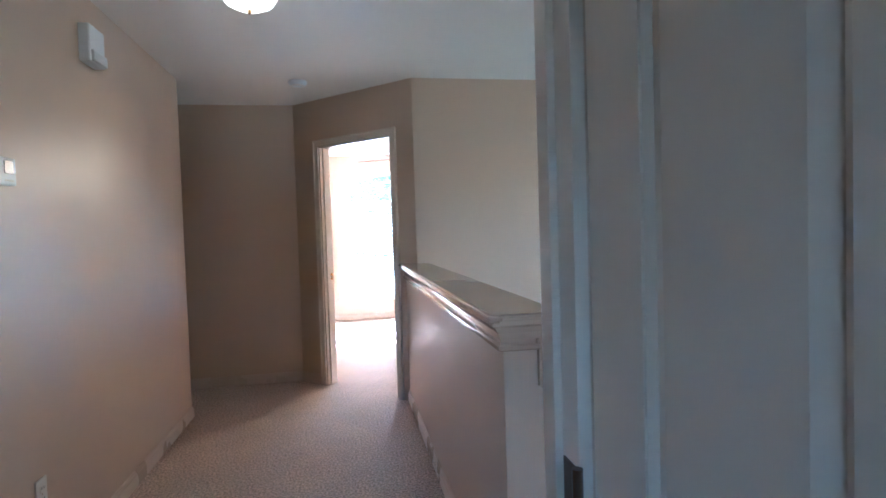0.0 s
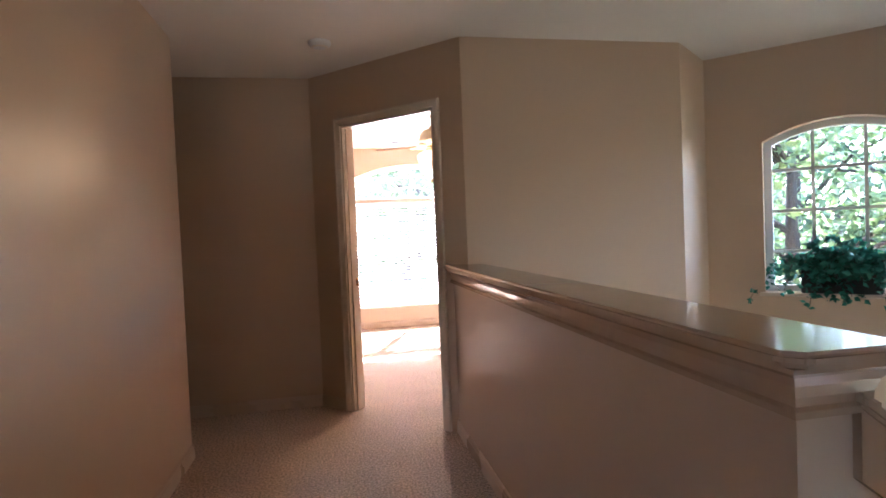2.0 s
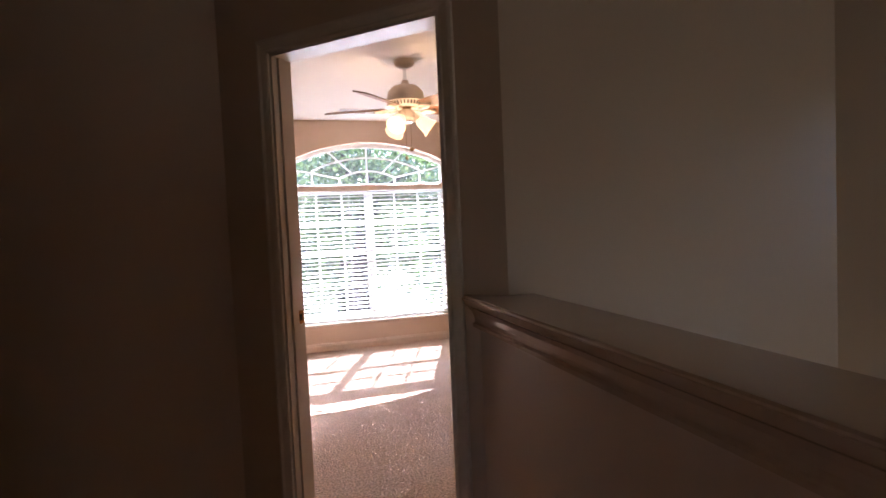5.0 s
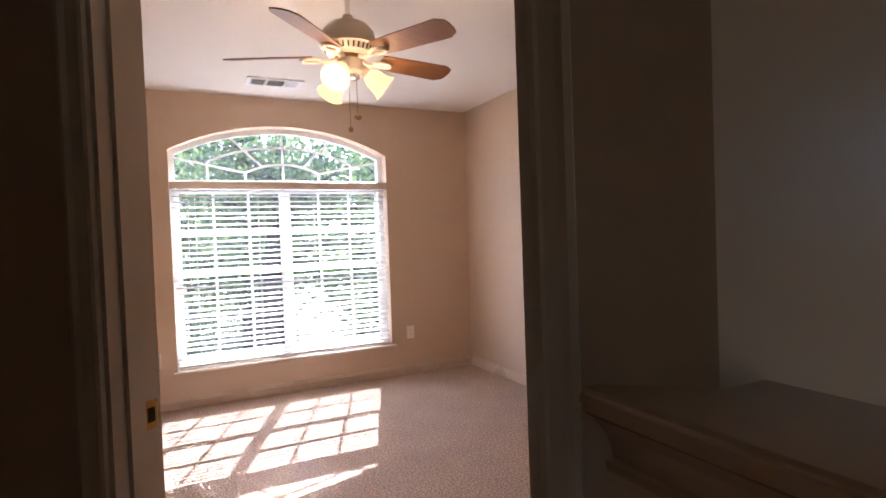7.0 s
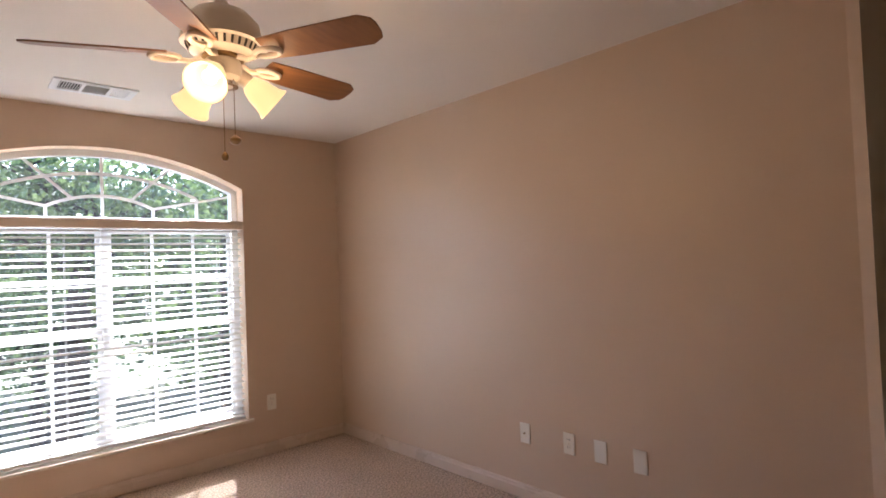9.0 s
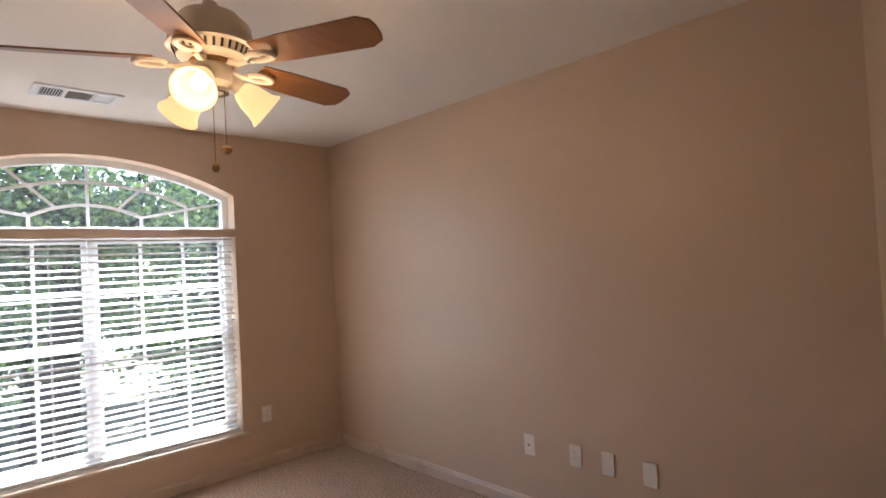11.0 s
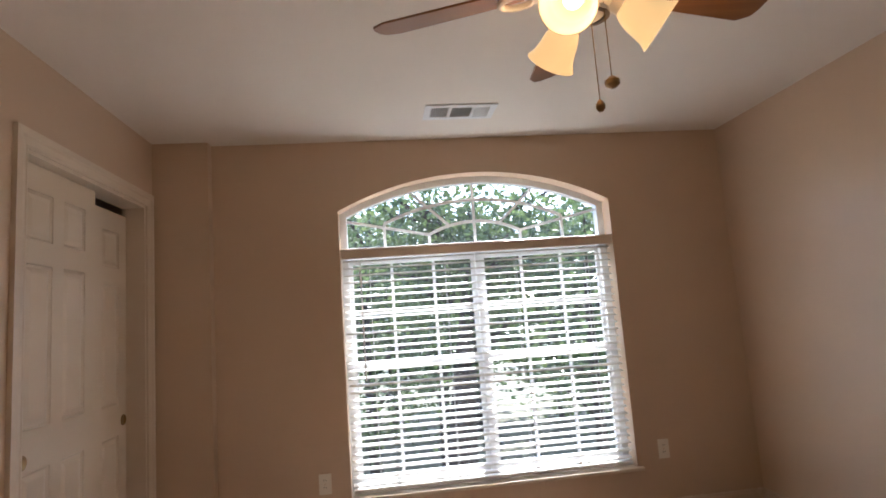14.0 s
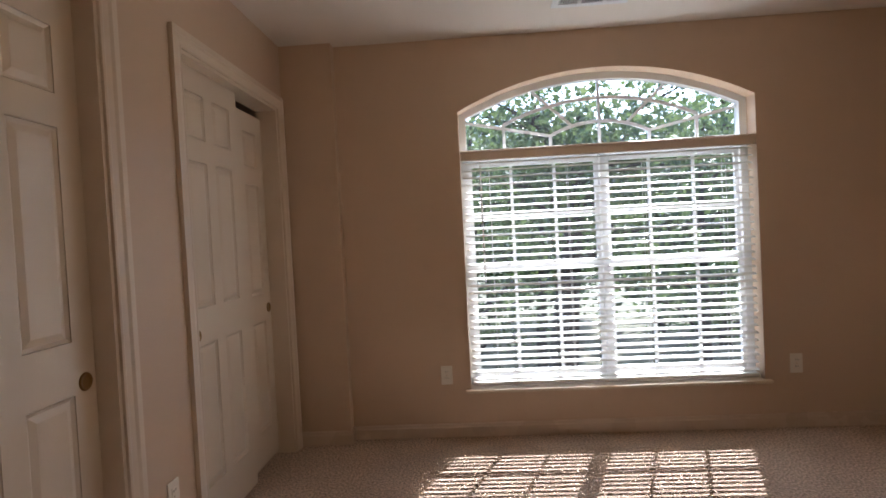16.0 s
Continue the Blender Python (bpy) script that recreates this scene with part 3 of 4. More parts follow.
# the blind
blind = base("window_blind", (MID, 0.06, TRANS), "white two-inch slat blind, lowered with open slats", "blind")
BY = 0.045
part("valance", boxed(WX0 + 0.004, WX1 - 0.004, BY - 0.052, BY - 0.036, 1.695, 1.757, 0.004), TRIM, blind)
part("valance_moulding", boxed(WX0 + 0.003, WX1 - 0.003, BY - 0.058, BY - 0.034, 1.742, 1.753, 0.003), TRIM, blind)
part("head_rail", boxed(WX0 + 0.01, WX1 - 0.01, BY - 0.03, BY + 0.03, 1.700, 1.738, 0.002), SLAT, blind)
part("bottom_rail", boxed(WX0 + 0.015, WX1 - 0.015, BY - 0.025, BY + 0.025, 0.304, 0.324, 0.004), SLAT, blind)
bm = bmesh.new()
sec = [(-0.0200, -0.002), (-0.012, 0.0012), (0, 0.0022), (0.012, 0.0012), (0.0200, -0.002), (0.0200, 0.0006), (0.012, 0.0038), (0, 0.0048), (-0.012, 0.0038), (-0.0200, 0.0006)]
prism(bm, [(WX0 + 0.015, y, z) for y, z in sec], (WX1 - WX0 - 0.03, 0, 0))
first_slat = part("slat", bm, SLAT, blind)
slats = [first_slat]
N_SLATS = 31
for k in range(1, N_SLATS):
    ob = first_slat.copy()
    scene.collection.objects.link(ob)
    slats.append(ob)
rng = random.Random(4)
for k, ob in enumerate(slats):
    z = 0.347 + (1.682 - 0.347) * k / (N_SLATS - 1)
    ob.matrix_basis = Matrix.Translation((rng.uniform(-0.003, 0.003), BY, z)) @ pose(0, 0, 0, 15 + rng.uniform(-1.5, 1.5), rng.uniform(-0.06, 0.06), 0)
for f in (0.1, 0.37, 0.63, 0.9):
    x = WX0 + (WX1 - WX0) * f
    bm = bmesh.new()
    for dy in (-0.026, 0.026):
        tube(bm, [(x, BY + dy, 0.312), (x, BY + dy, 1.705)], 0.0011, 5)
    part("ladder_cord", bm, SLAT, blind)
bm = tube(bmesh.new(), [(WX0 + 0.12, BY - 0.045, 1.69), (WX0 + 0.122, BY - 0.046, 0.95)], 0.0045, 8)
part("tilt_wand", bm, SLAT, blind)

# foyer window
fwin = base("window_2", ((VX0 + VX1) / 2, FY + 0.12, VSILL), "white arched foyer window with a grid of bars", "window")
fwin["kind"] = "structure"
bm = bmesh.new()
bar(bm, (VX0 + 0.025, VSILL), (VX0 + 0.025, VSPRING), 0.05, FY + 0.10, FY + 0.16), bar(bm, (VX1 - 0.025, VSILL), (VX1 - 0.025, VSPRING), 0.05, FY + 0.10, FY + 0.16)
strip(bm, arc_points(VX0 - 0.004, VX1 + 0.004, VSPRING - 0.012, VRISE, 20), 0.065, FY + 0.10, FY + 0.16)
bar(bm, (VX0, VSILL + 0.02), (VX1, VSILL + 0.02), 0.05, FY + 0.102, FY + 0.16)
part("window_frame", bm, WHITE, fwin)
for k in (1, 2):
    x = VX0 + (VX1 - VX0) * k / 3
    bm = bmesh.new()
    bar(bm, (x, VSILL), (x, VSPRING + VRISE - 0.03), 0.02, FY + 0.12, FY + 0.14)
    part("muntin", bm, WHITE, fwin)
for z in (1.03, 1.315, 1.60):
    bm = bmesh.new()
    bar(bm, (VX0, z), (VX1, z), 0.02, FY + 0.121, FY + 0.139)
    part("muntin", bm, WHITE, fwin)
bm = bmesh.new()
prism(bm, [(VX0 + 0.02, FY + 0.13, VSILL + 0.02)] + [(x, FY + 0.13, z) for x, z in arc_points(VX0 + 0.02, VX1 - 0.02, VSPRING - 0.02, VRISE, 20)] + [(VX1 - 0.02, FY + 0.13, VSILL + 0.02)], (0, 0.003, 0))
p = part("pane", bm, CLEAR, fwin)
p.visible_shadow = False
part("window_sill", boxed(VX0 - 0.03, VX1 + 0.03, FY - 0.03, FY + 0.10, VSILL - 0.02, VSILL + 0.004, 0.005), TRIM, fwin)
in_bay(fwin)
rwin = base("window_3", (-3.75, RY - 3.96, 0.8), "white rear-room window", "window")
rwin["kind"] = "structure"
bm = bmesh.new()
for p, q in [((-4.05, 1.125), (-3.45, 1.125)), ((-4.05, 1.775), (-3.45, 1.775)), ((-4.025, 1.1), (-4.025, 1.8)), ((-3.475, 1.1), (-3.475, 1.8)), ((-3.75, 1.1), (-3.75, 1.8))]:
    bar(bm, p, q, 0.05, RY - 3.98, RY - 3.94)
part("window_frame", bm, WHITE, rwin)

# ---- stair guard ----
shell(part("knee_wall", boxed(KX, KX + 0.12, KE, -4.126, -0.25, 0.975), WALL), "tan painted half wall guarding the stairwell", "half wall")


def moulded_cap(x0, x1, y0, y1):
    """A stepped and rounded cap round the top of the half wall."""
    thing = base("half_wall_cap", ((x0 + x1) / 2, y0, 0.97), "cream moulded wooden cap on the half wall", "wall cap")
    bm, rings = bmesh.new(), []
    for grow, z in [(0.010, 0.944), (0.019, 0.948), (0.020, 0.960), (0.013, 0.966), (0.014, 0.980), (0.020, 1.000), (0.032, 1.018), (0.043, 1.026), (0.043, 1.034)]:
        rings.append([bm.verts.new(p) for p in ((x0 - grow, y0 - grow, z), (x1 + grow, y0 - grow, z), (x1 + grow, y1, z), (x0 - grow, y1, z))])
    for a, b in zip(rings, rings[1:]):
        for i in range(4):
            bm.faces.new((a[i], a[(i + 1) % 4], b[(i + 1) % 4], b[i]))
    bm.faces.new(rings[0]), bm.faces.new(rings[-1])
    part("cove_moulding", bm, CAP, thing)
    g, c = 0.056, 0.03
    bm = prism(bmesh.new(), [(x0 - g, y1, 1.0345), (x0 - g, y0 - g + c, 1.0345), (x0 - g + c, y0 - g, 1.0345), (x1 + g - c, y0 - g, 1.0345), (x1 + g, y0 - g + c, 1.0345), (x1 + g, y1, 1.0345)], (0, 0, 0.026))
    bmesh.ops.bevel(bm, geom=list(bm.edges), offset=0.009, segments=3, affect="EDGES")
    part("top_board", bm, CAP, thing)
    return thing


moulded_cap(KX, KX + 0.12, KE, -4.095)
SL = math.tan(radians(37))
sx0, sx1 = KX + 0.105, KX + 3.6
top = lambda x: 0.925 - (x - sx0) * SL
bm = prism(bmesh.new(), [(sx0 + 0.016, KE + 0.002, -2.98), (sx1, KE + 0.002, -2.98), (sx1, KE + 0.002, top(sx1)), (sx0 + 0.016, KE + 0.002, top(sx0 + 0.016))], (0, 0.11, 0))
shell(part("stair_wall", bm, WALL), "tan sloping half wall beside the stair", "half wall")
rail = base("stair_rail_cap", (sx0, KE, top(sx0)), "cream painted sloping cap along the stair wall", "stair cap")
bm = prism(bmesh.new(), [(sx0, KE - 0.016, top(sx0) - 0.09), (sx1, KE - 0.016, top(sx1) - 0.09), (sx1, KE - 0.016, top(sx1) + 0.03), (sx0, KE - 0.016, top(sx0) + 0.03)], (0, 0.146, 0))
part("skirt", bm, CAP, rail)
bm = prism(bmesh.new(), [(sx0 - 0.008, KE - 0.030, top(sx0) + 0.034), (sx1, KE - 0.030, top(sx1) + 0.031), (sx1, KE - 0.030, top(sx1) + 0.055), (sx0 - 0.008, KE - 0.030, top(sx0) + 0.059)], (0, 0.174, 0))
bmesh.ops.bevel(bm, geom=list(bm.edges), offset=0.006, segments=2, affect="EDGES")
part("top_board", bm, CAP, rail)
stair = base("staircase", (-1.85, -7.1, -3.0), "carpeted stair going down to the foyer", "stair")
for k in range(15):
    part("step", boxed(KX + 0.125 + 0.25 * k, KX + 0.125 + 0.25 * (k + 1), RY + 0.002, KE - 0.002, -3.0, -0.1875 * (k + 1), 0.012 if k < 6 else 0), CARPET, stair)

# ---- fan ----
fan = base("ceiling_fan", (FAN_X, FAN_Y, H), "cream ceiling fan with walnut blades and three lit bell shades", "ceiling fan")
FZ = 2.115                                              # blade plane
FM = Matrix.Translation((FAN_X, FAN_Y, 0))
part("canopy", lathe(bmesh.new(), [(0, H - 0.001), (0.068, H - 0.001), (0.07, H - 0.012), (0.062, H - 0.035), (0.03, H - 0.055), (0, H - 0.056)], 32, FM), FANWHITE, fan, smooth=True)
part("downrod", lathe(bmesh.new(), [(0, H - 0.05), (0.012, H - 0.05), (0.012, FZ + 0.17), (0, FZ + 0.17)], 16, FM), CHROME, fan, smooth=True)
part("motor_housing", lathe(bmesh.new(), [(0, FZ + 0.19), (0.022, FZ + 0.19), (0.03, FZ + 0.165), (0.09, FZ + 0.145), (0.122, FZ + 0.11), (0.13, FZ + 0.06), (0.128, FZ + 0.045), (0.118, FZ + 0.04), (0.105, FZ + 0.012), (0.07, FZ + 0.0), (0, FZ)], 40, FM), FANWHITE, fan, smooth=True)
part("trim_ring", lathe(bmesh.new(), [(0.119, FZ + 0.050), (0.133, FZ + 0.050), (0.134, FZ + 0.042), (0.119, FZ + 0.038)], 40, FM), FANWHITE, fan, smooth=True)
for k in range(30):
    m = FM @ pose(0, 0, 0, 0, 0, 12 * k) @ Matrix.Translation((0.1105, 0, FZ + 0.026)) @ pose(0, 0, 0, 0, 24, 0)
    part("vent_slot", boxed(-0.002, 0.003, -0.0038, 0.0038, -0.013, 0.013, 0, m), DARK, fan)
part("flywheel", lathe(bmesh.new(), [(0, FZ), (0.066, FZ), (0.068, FZ - 0.010), (0.06, FZ - 0.014), (0, FZ - 0.014)], 32, FM), AGED, fan, smooth=True)
for k in range(5):
    m = FM @ pose(0, 0, 0, 0, 0, -61 + 72 * k)
    bm = tube(bmesh.new(), [m @ Vector(p) for p in ((0.055, 0, FZ - 0.005), (0.10, 0, FZ - 0.022), (0.135, 0, FZ - 0.018))], [0.011, 0.009, 0.009], 8)
    loop = [m @ Vector((0.178 + 0.045 * math.cos(a), 0.028 * math.sin(a), FZ - 0.012)) for a in np.linspace(math.pi, -math.pi, 25)]
    tube(bm, loop, 0.0095, 8)
    part("blade_iron", bm, FANWHITE, fan, smooth=True)
    tilt = m @ Matrix.Translation((0, 0, FZ + 0.0)) @ pose(0, 0, 0, -16, 0, 0)
    outline = [(0.165, -0.052), (0.28, -0.060), (0.535, -0.068), (0.572, -0.046), (0.58, -0.02), (0.58, 0.02), (0.572, 0.046), (0.535, 0.068), (0.28, 0.060), (0.165, 0.052)]
    bm = prism(bmesh.new(), [tilt @ Vector((x, y, 0)) for x, y in outline], tilt.to_3x3() @ Vector((0, 0, 0.006)))
    bmesh.ops.bevel(bm, geom=list(bm.edges), offset=0.0015, segments=1, affect="EDGES")
    part("blade", bm, WALNUT, fan, "walnut fan blade")
part("collar_ring", lathe(bmesh.new(), [(0.036, FZ - 0.090), (0.046, FZ - 0.088), (0.047, FZ - 0.101), (0.036, FZ - 0.103)], 28, FM), CHROME, fan, "chrome ring", True)
part("light_hub", lathe(bmesh.new(), [(0, FZ - 0.012), (0.055, FZ - 0.012), (0.062, FZ - 0.03), (0.058, FZ - 0.07), (0.042, FZ - 0.085), (0.03, FZ - 0.10), (0, FZ - 0.104)], 32, FM), FANWHITE, fan, smooth=True)
for k, ang in enumerate((-10, 110, 230)):
    m = FM @ pose(0, 0, 0, 0, 0, ang) @ Matrix.Translation((0.055, 0, FZ - 0.055)) @ pose(0, 0, 0, 0, 128, 0)
    part("socket", lathe(bmesh.new(), [(0, -0.02), (0.022, -0.02), (0.027, 0.03), (0.024, 0.045), (0, 0.045)], 20, m), FANWHITE, fan, smooth=True)
    prof = [(0.028, 0.035), (0.038, 0.05), (0.047, 0.075), (0.051, 0.10), (0.057, 0.125), (0.068, 0.143), (0.0655, 0.144), (0.054, 0.126), (0.048, 0.10), (0.044, 0.075), (0.035, 0.052), (0.026, 0.038)]
    sh = part("shade", lathe(bmesh.new(), prof, 32, m), SHADE, fan, "lit frosted glass bell shade", True)
    sh.visible_shadow = False
    part_ob = part("bulb", lathe(bmesh.new(), [(0, 0.045), (0.012, 0.047), (0.022, 0.075), (0.024, 0.092), (0.016, 0.108), (0, 0.114)], 16, m), BULB, fan, smooth=True)
    part_ob.visible_shadow = False
    lamp("fan_light", m @ Vector((0, 0, 0.10)), 0.35, (1.0, 0.64, 0.32), 0.03)
for dx, dy, z1, r in ((-0.02, -0.045, 1.775, 0.011), (0.018, -0.04, 1.835, 0.018)):
    bm = tube(bmesh.new(), [(FAN_X + dx, FAN_Y + dy, FZ - 0.06), (FAN_X + dx, FAN_Y + dy, z1)], 0.0014, 6)
    chain = part("pull_chain", bm, AGED, fan)
    bm = lathe(bmesh.new(), [(0, z1 + 0.008), (r * 0.4, z1 + 0.006), (r, z1 - 0.004), (r, z1 - 0.014), (r * 0.5, z1 - 0.022), (0, z1 - 0.023)], 16, Matrix.Translation((FAN_X + dx, FAN_Y + dy, 0)))
    part("chain_fob", bm, AGED, chain, smooth=True)

# ---- ceiling and wall fixtures ----
VX, VY = -1.84, -0.47
vent = base("ceiling_vent", (VX, VY, H), "white metal supply vent in the ceiling", "vent")
bm = bmesh.new()
for x0, x1, y0, y1 in ((-0.20, 0.20, -0.105, -0.07), (-0.20, 0.20, 0.07, 0.105), (-0.20, -0.165, -0.07, 0.07), (0.165, 0.20, -0.07, 0.07), (-0.065, -0.05, -0.07, 0.07), (0.065, 0.08, -0.07, 0.07)):
    box(bm, VX + x0, VX + x1, VY + y0, VY + y1, H - 0.009, H - 0.001)
part("frame", bm, WHITE, vent)
part("backing", boxed(VX - 0.165, VX + 0.165, VY - 0.07, VY + 0.07, H - 0.003, H - 0.001), VENTGREY, vent)
for i in range(8):
    for x0, x1, along in ((-0.165, -0.065, True), (0.08, 0.165, True)):
        x = x0 + (x1 - x0) * (i + 0.5) / 8
        tiltv = 40 if x0 > 0 else -40
        part("louver", boxed(-0.0042, 0.0042, -0.069, 0.069, -0.0006, 0.0006, 0, Matrix.Translation((VX + x, VY, H - 0.0065)) @ pose(0, 0, 0, 0, tiltv, 0)), WHITE, vent)
for i in range(11):
    y = -0.07 + 0.14 * (i + 0.5) / 11
    part("louver", boxed(-0.057, 0.057, -0.0036, 0.0036, -0.0006, 0.0006, 0, Matrix.Translation((VX + 0.0075, VY + y, H - 0.0065)) @ pose(0, 0, 0, 40, 0, 0)), WHITE, vent)


def wall_plate(place, out, kind="duplex"):
    """An almond wall plate with its centre at place, facing along out."""
    label = {"duplex": "almond duplex outlet plate on the wall", "blank": "almond blank plate on the wall", "coax": "almond cable jack plate on the wall"}[kind]
    thing = base("outlet_plate" if kind == "duplex" else "wall_plate", place, label, "outlet" if kind == "duplex" else "wall plate", "wall plates")
    m = Matrix.Translation(place) @ pose(0, 0, 0, 0, 0, math.degrees(math.atan2(out[1], out[0])) + 90)
    bm = boxed(-0.036, 0.036, -0.007, -0.0005, -0.058, 0.058, 0.003, m)
    part("plate", bm, PLATE, thing)
    if kind == "duplex":
        for dz in (-0.02, 0.02):
            sock = part("socket", boxed(-0.016, 0.016, -0.0095, -0.0065, dz - 0.014, dz + 0.014, 0.0012, m), PLATE, thing)
            for x0, x1, h in ((-0.008, -0.0055, 0.005), (0.0055, 0.008, 0.004)):
                part("slot", boxed(x0, x1, -0.0102, -0.009, dz - h + 0.003, dz + h + 0.003, 0, m), DARK, sock)
        part("screw", lathe(bmesh.new(), [(0, 0), (0.003, 0), (0.0025, 0.001), (0, 0.001)], 10, m @ Matrix.Translation((0, -0.0068, 0)) @ pose(0, 0, 0, 90, 0, 0)), BRASS, thing)
    else:
        for dz in (-0.042, 0.042):
            part("screw", lathe(bmesh.new(), [(0, 0), (0.003, 0), (0.0025, 0.001), (0, 0.001)], 10, m @ Matrix.Translation((0, -0.0068, dz)) @ pose(0, 0, 0, 90, 0, 0)), PLATE, thing)
        if kind == "coax":
            part("jack", lathe(bmesh.new(), [(0, 0), (0.005, 0), (0.005, 0.008), (0.003, 0.008), (0, 0.006)], 12, m @ Matrix.Translation((0, -0.0068, 0)) @ pose(0, 0, 0, 90, 0, 0)), AGED, thing)
    return thing


wall_plate((-0.636, 0, 0.384), (0, -1)), wall_plate((-2.72, 0, 0.386), (0, -1))
wall_plate((0, -1.944, 0.384), (-1, 0), "coax"), wall_plate((0, -2.245, 0.386), (-1, 0))
wall_plate((0, -2.435, 0.384), (-1, 0), "blank"), wall_plate((0, -2.653, 0.384), (-1, 0), "blank")
wall_plate((XC, -1.47, 0.36), (1, 0)), wall_plate((LX, -6.05, 0.38), (1, 0))

TY, TZ = -6.20, 1.55
therm = base("thermostat", (LX, TY, TZ), "white thermostat with a small display", "thermostat")
part("body", boxed(LX + 0.001, LX + 0.028, TY - 0.065, TY + 0.065, TZ - 0.045, TZ + 0.05, 0.006), WHITE, therm)
part("display", boxed(LX + 0.026, LX + 0.030, TY - 0.005, TY + 0.045, TZ - 0.005, TZ + 0.038, 0.001), SCREEN, therm)
for k in range(4):
    part("button", boxed(LX + 0.026, LX + 0.030, TY - 0.005 + 0.014 * k, TY + 0.004 + 0.014 * k, TZ - 0.032, TZ - 0.026, 0.0005), PLATE, therm)
HY, HZ = -5.48, 2.20
chime = base("door_chime", (LX, HY, HZ), "white door chime box high on the wall", "chime")
part("cover", boxed(LX + 0.001, LX + 0.052, HY - 0.08, HY + 0.08, HZ - 0.085, HZ + 0.085, 0.008), WHITE, chime)
part("lower_lip", boxed(LX + 0.001, LX + 0.064, HY - 0.07, HY + 0.075, HZ - 0.08, HZ - 0.03, 0.006), WHITE, chime)
smoke = base("smoke_detector", (-2.785, -4.055, H), "white round smoke detector on the ceiling", "smoke detector")
part("body", lathe(bmesh.new(), [(0, -0.001), (0.066, -0.001), (0.068, -0.012), (0.06, -0.026), (0.045, -0.034), (0, -0.036)], 32, Matrix.Translation((-2.785, -4.055, H))), WHITE, smoke, smooth=True)
part("grille_ring", lathe(bmesh.new(), [(0.036, -0.036), (0.05, -0.033), (0.05, -0.036), (0.038, -0.039)], 32, Matrix.Translation((-2.785, -4.055, H))), PLATE, smoke, smooth=True)
HLX, HLY = -2.87, -5.65
hall_light = base("ceiling_light", (HLX, HLY, H), "lit frosted dome light on the hall ceiling", "ceiling light")
part("pan", lathe(bmesh.new(), [(0, -0.001), (0.135, -0.001), (0.14, -0.015), (0.13, -0.024), (0, -0.024)], 36, Matrix.Translation((HLX, HLY, H))), BRASS, hall_light, smooth=True)
dome = part("diffuser", lathe(bmesh.new(), [(0.128, -0.024), (0.125, -0.05), (0.105, -0.082), (0.06, -0.105), (0.012, -0.112), (0, -0.112)], 36, Matrix.Translation((HLX, HLY, H))), DOME, hall_light, "lit frosted glass dome", True)
dome.visible_shadow = False
part("finial", lathe(bmesh.new(), [(0, -0.112), (0.009, -0.113), (0.007, -0.128), (0, -0.132)], 14, Matrix.Translation((HLX, HLY, H))), BRASS, hall_light, smooth=True)
lamp("hall_light", (HLX, HLY, H - 0.09), 0.004, (1.0, 0.76, 0.50), 0.12)

# chandelier over the foyer
CX, CY = -0.46, -5.77
chand = base("chandelier", (CX, CY, H), "brass chandelier with pale shades on a long chain", "chandelier")
CM = Matrix.Translation((CX, CY, 0))
part("canopy", lathe(bmesh.new(), [(0, H - 0.001), (0.06, H - 0.001), (0.055, H - 0.02), (0.02, H - 0.035), (0, H - 0.036)], 24, CM), BRASS, chand, smooth=True)
bm = bmesh.new()
for k in range(34):
    zc = H - 0.05 - 0.026 * k
    turn = pose(0, 0, 0, 0, 0, 90 * (k % 2))
    loop = [CM @ (Matrix.Translation((0, 0, zc)) @ turn @ Vector((0.008 * math.cos(a), 0, 0.017 * math.sin(a)))) for a in np.linspace(0, 2 * math.pi, 13)]
    tube(bm, loop, 0.0022, 5)
part("chain", bm, BRASS, chand)
part("stem", lathe(bmesh.new(), [(0, 1.55), (0.012, 1.55), (0.03, 1.50), (0.012, 1.45), (0.02, 1.36), (0.05, 1.30), (0.03, 1.22), (0.008, 1.16), (0, 1.15)], 24, CM), BRASS, chand, smooth=True)
for k in range(5):
    m = CM @ pose(0, 0, 0, 0, 0, 72 * k + 20)
    arm = part("arm", tube(bmesh.new(), [m @ Vector(p) for p in ((0.02, 0, 1.28), (0.05, 0, 1.21), (0.09, 0, 1.20), (0.12, 0, 1.25))], 0.006, 8), BRASS, chand, smooth=True)
    part("shade", lathe(bmesh.new(), [(0.012, 1.25), (0.018, 1.265), (0.026, 1.29), (0.036, 1.32), (0.034, 1.32), (0.024, 1.292), (0.016, 1.268), (0.010, 1.254)], 24, m @ Matrix.Translation((0.12, 0, 0))), PLATE, arm, "pale glass shade", True)

# ivy planter on the foyer window's sill
PX, PY = 0.79, FY + 0.03
planter = base("ivy_planter", (PX, PY, VSILL), "dark window-box planter with trailing ivy", "planter")
part("box", boxed(PX - 0.22, PX + 0.22, PY - 0.055, PY + 0.06, VSILL + 0.005, VSILL + 0.16, 0.01), SOIL, planter)
rng = random.Random(11)


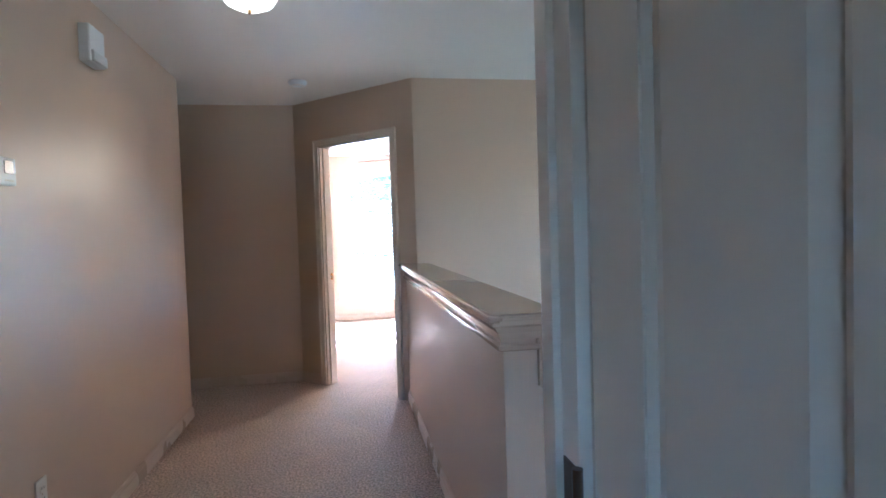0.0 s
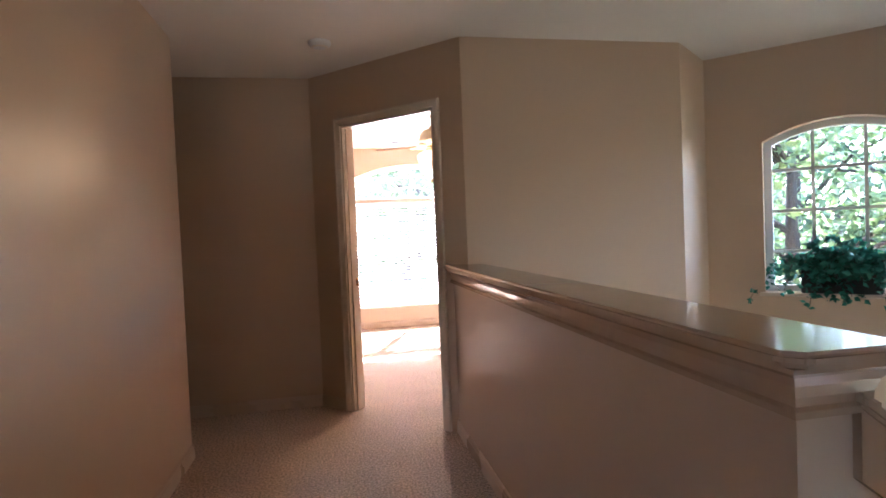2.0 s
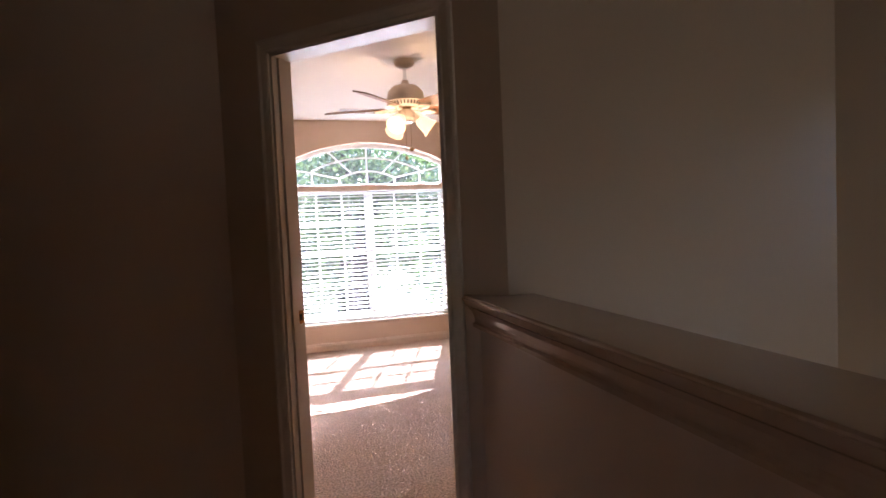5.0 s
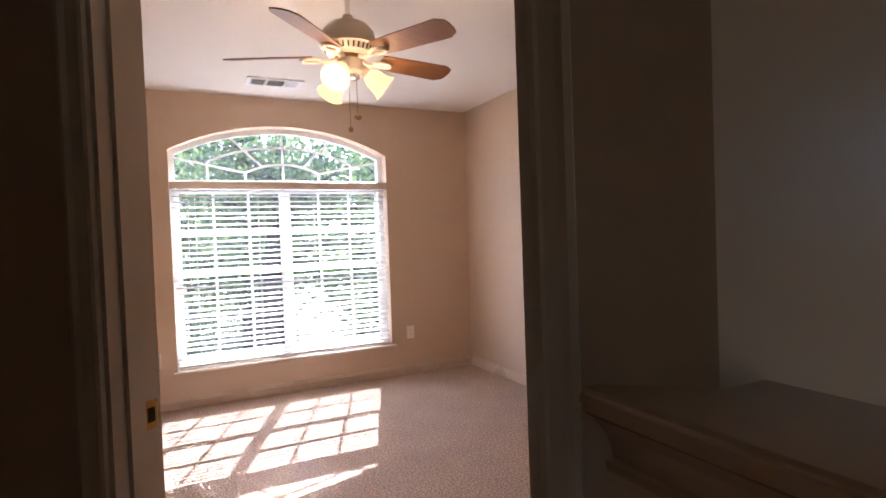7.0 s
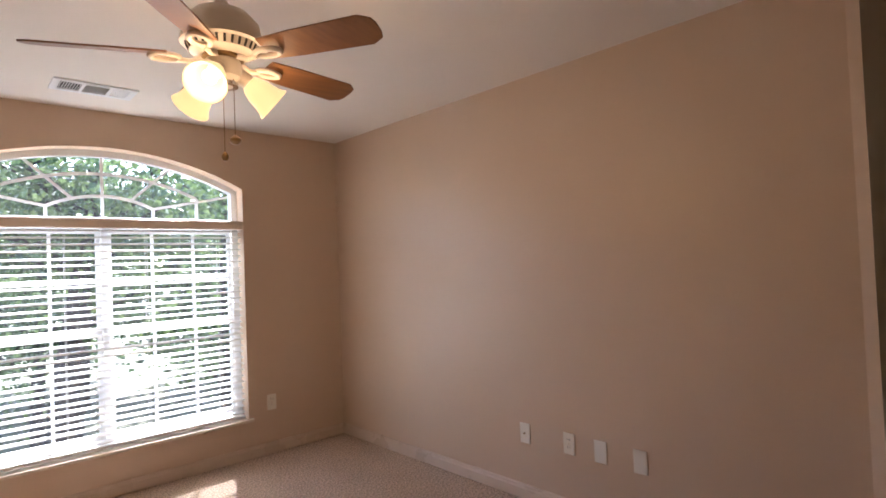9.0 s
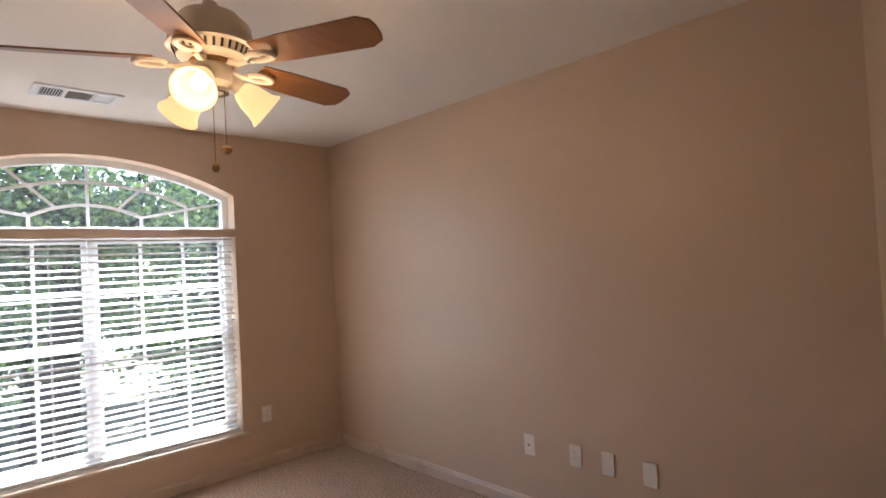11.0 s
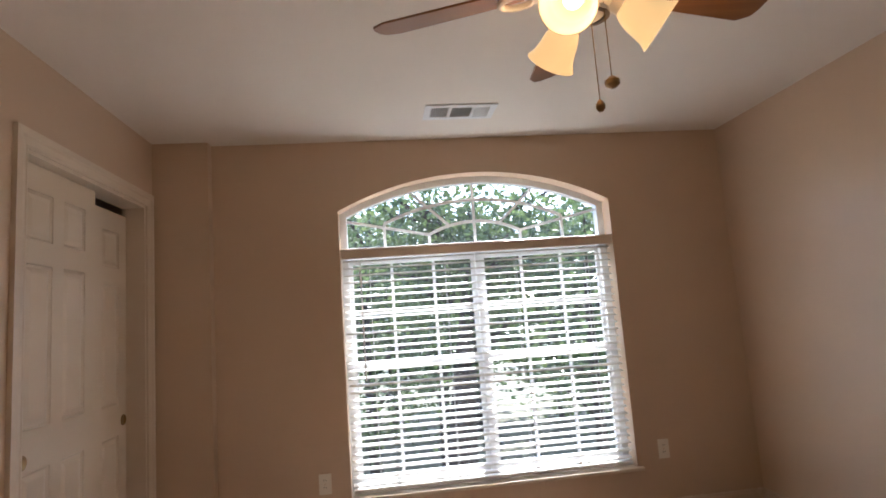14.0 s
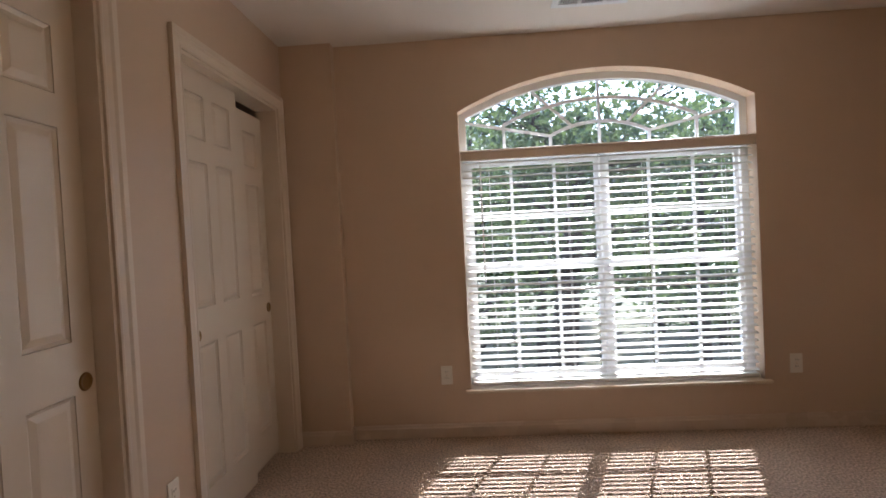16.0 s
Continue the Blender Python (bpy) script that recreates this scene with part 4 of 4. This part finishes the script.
def leaf_quad(bm, p, size, rng):
    """One pointed leaf, folded a little along its rib."""
    a, b = rng.uniform(0, 2 * math.pi), rng.uniform(-0.9, 0.9)
    way = Vector((math.cos(a) * math.cos(b), math.sin(a) * math.cos(b), math.sin(b)))
    side = way.orthogonal().normalized()
    side.rotate(Matrix.Rotation(rng.uniform(0, 6.28), 3, way))
    up = way.cross(side) * size * 0.12
    pts = [p, p + way * size * 0.35 + side * size * 0.38 + up, p + way * size, p + way * size * 0.35 - side * size * 0.38 + up]
    v = [bm.verts.new(q) for q in pts]
    bm.faces.new((v[0], v[1], v[2])), bm.faces.new((v[0], v[2], v[3]))


bm, stems = bmesh.new(), bmesh.new()
for k in range(64):
    x = PX + rng.uniform(-0.22, 0.22)
    out = rng.uniform(-1, 1)
    p = Vector((x, PY + rng.uniform(-0.05, 0.03), VSILL + 0.15))
    path = [p.copy()]
    vel = Vector((out * 0.038, rng.uniform(-0.03, 0.008), rng.uniform(0.02, 0.05)))
    for s in range(rng.randint(5, 11)):
        vel.z -= 0.0085 if k % 3 else 0.005
        p = p + vel
        p.y = min(p.y, FY + 0.08)
        if p.z < VSILL + 0.02:
            p.y = min(p.y, FY - 0.045)
            vel.x *= 0.6
        path.append(p.copy())
        for _ in range(4):
            leaf_quad(bm, p + Vector((rng.uniform(-0.025, 0.025), rng.uniform(-0.025, 0.0), rng.uniform(-0.02, 0.02))), rng.uniform(0.035, 0.062), rng)
    tube(stems, path, 0.0018, 4)
part("ivy_leaves", bm, IVY, planter, "glossy green ivy leaves"), part("ivy_stems", stems, SOIL, planter)
in_bay(planter)

# ---- outside ----
shell(part("ground", boxed(-400, 400, -400, 400, -3.4, -3.13), GRASS), "lawn reaching into the distance", "ground")


def tree(x, y, height, spread, seed, leaves=3600, size=0.15, girth=1.0, low=0.25):
    """A tapered trunk with limbs and a crown of separate leaves in uneven clumps."""
    rng = random.Random(seed)
    thing = base("tree", (x, y, -3.13), "leafy deciduous tree in sunlight outside the house", "tree", "trees outside")
    bm = bmesh.new()
    z0 = -3.15
    lean = Vector((rng.uniform(-0.3, 0.3), rng.uniform(-0.3, 0.3), 0))
    trunk = [Vector((x, y, z0)) + lean * t * t + Vector((0.08 * math.sin(5 * t + seed), 0.08 * math.cos(4 * t), height * 0.8 * t)) for t in [i / 8 for i in range(9)]]
    tube(bm, trunk, [0.17 * girth * height / 9 * (1 - 0.8 * t) for t in np.linspace(0, 1, 9)], 10)
    tips = []
    for k in range(20):
        t = rng.uniform(low, 1.0)
        i = int(t * 7.99)
        root = trunk[i]
        a = rng.uniform(0, 2 * math.pi)
        reach = spread * rng.uniform(0.45, 1.0) * (1.15 - 0.5 * t)
        tip = root + Vector((math.cos(a) * reach, math.sin(a) * reach, rng.uniform(0.2, 1.0) * reach * 0.7))
        midp = (root + tip) / 2 + Vector((0, 0, 0.12 * reach))
        tube(bm, [root, midp, tip], [0.05, 0.03, 0.012], 6)
        tips += [tip, midp, (tip + midp) / 2]
        for _ in range(2):
            q = midp + Vector((rng.uniform(-1, 1), rng.uniform(-1, 1), rng.uniform(-0.3, 0.9))) * reach * 0.4
            tube(bm, [midp, q], [0.02, 0.008], 5)
            tips.append(q)
    part("trunk", bm, BARK, thing, smooth=True)
    crown = bmesh.new()
    for k in range(leaves):
        c = tips[rng.randrange(len(tips))]
        p = c + Vector((rng.gauss(0, 1), rng.gauss(0, 1), rng.gauss(0, 0.8))) * 0.36 * (spread / 2.4)
        leaf_quad(crown, p, size * rng.uniform(0.6, 1.3), rng)
    me = bpy.data.meshes.new("crown")
    crown.to_mesh(me)
    crown.free()
    me.materials.append(LEAF)
    ob = new("crown", me)
    ob.parent = thing
    ob.matrix_parent_inverse = thing.matrix_basis.inverted()
    return thing


for k, (x, y, h, s) in enumerate([(-2.7, 8.5, 8.5, 2.6), (-4.9, 6.8, 7.5, 2.5), (-1.2, 5.2, 7.6, 2.5), (-0.6, 13.0, 10.0, 3.2), (-7.5, 11.0, 9.5, 3.2), (-4.2, 15.0, 11.0, 3.6), (2.6, 9.5, 8.5, 2.6), (4.9, 6.0, 8.5, 2.7), (7.6, 9.5, 10.0, 3.2), (6.0, 16.0, 11.0, 3.6), (1.2, 18.0, 11.0, 3.6), (-9.5, 17.0, 11.0, 3.8), (10.5, 5.0, 9.0, 3.0), (3.5, -0.9, 8.4, 2.4), (5.6, -1.6, 8.8, 2.6), (5.8, 1.5, 9.0, 2.8)]):
    tree(x, y, h, s, 20 + k, 7500 if k < 3 else 3600, 0.10 if k < 3 else 0.15, girth=2.4 if k == 2 else 1.0, low=0.74 if k == 2 else 0.25)
# a deeper row of older trees that closes the view
for k in range(13):
    tree(-19.0 + 3.4 * k, 21.0 + 2.5 * math.sin(2.4 * k), 9.6 + 1.8 * math.sin(1.7 * k), 3.9, 60 + k, 3400, 0.46)
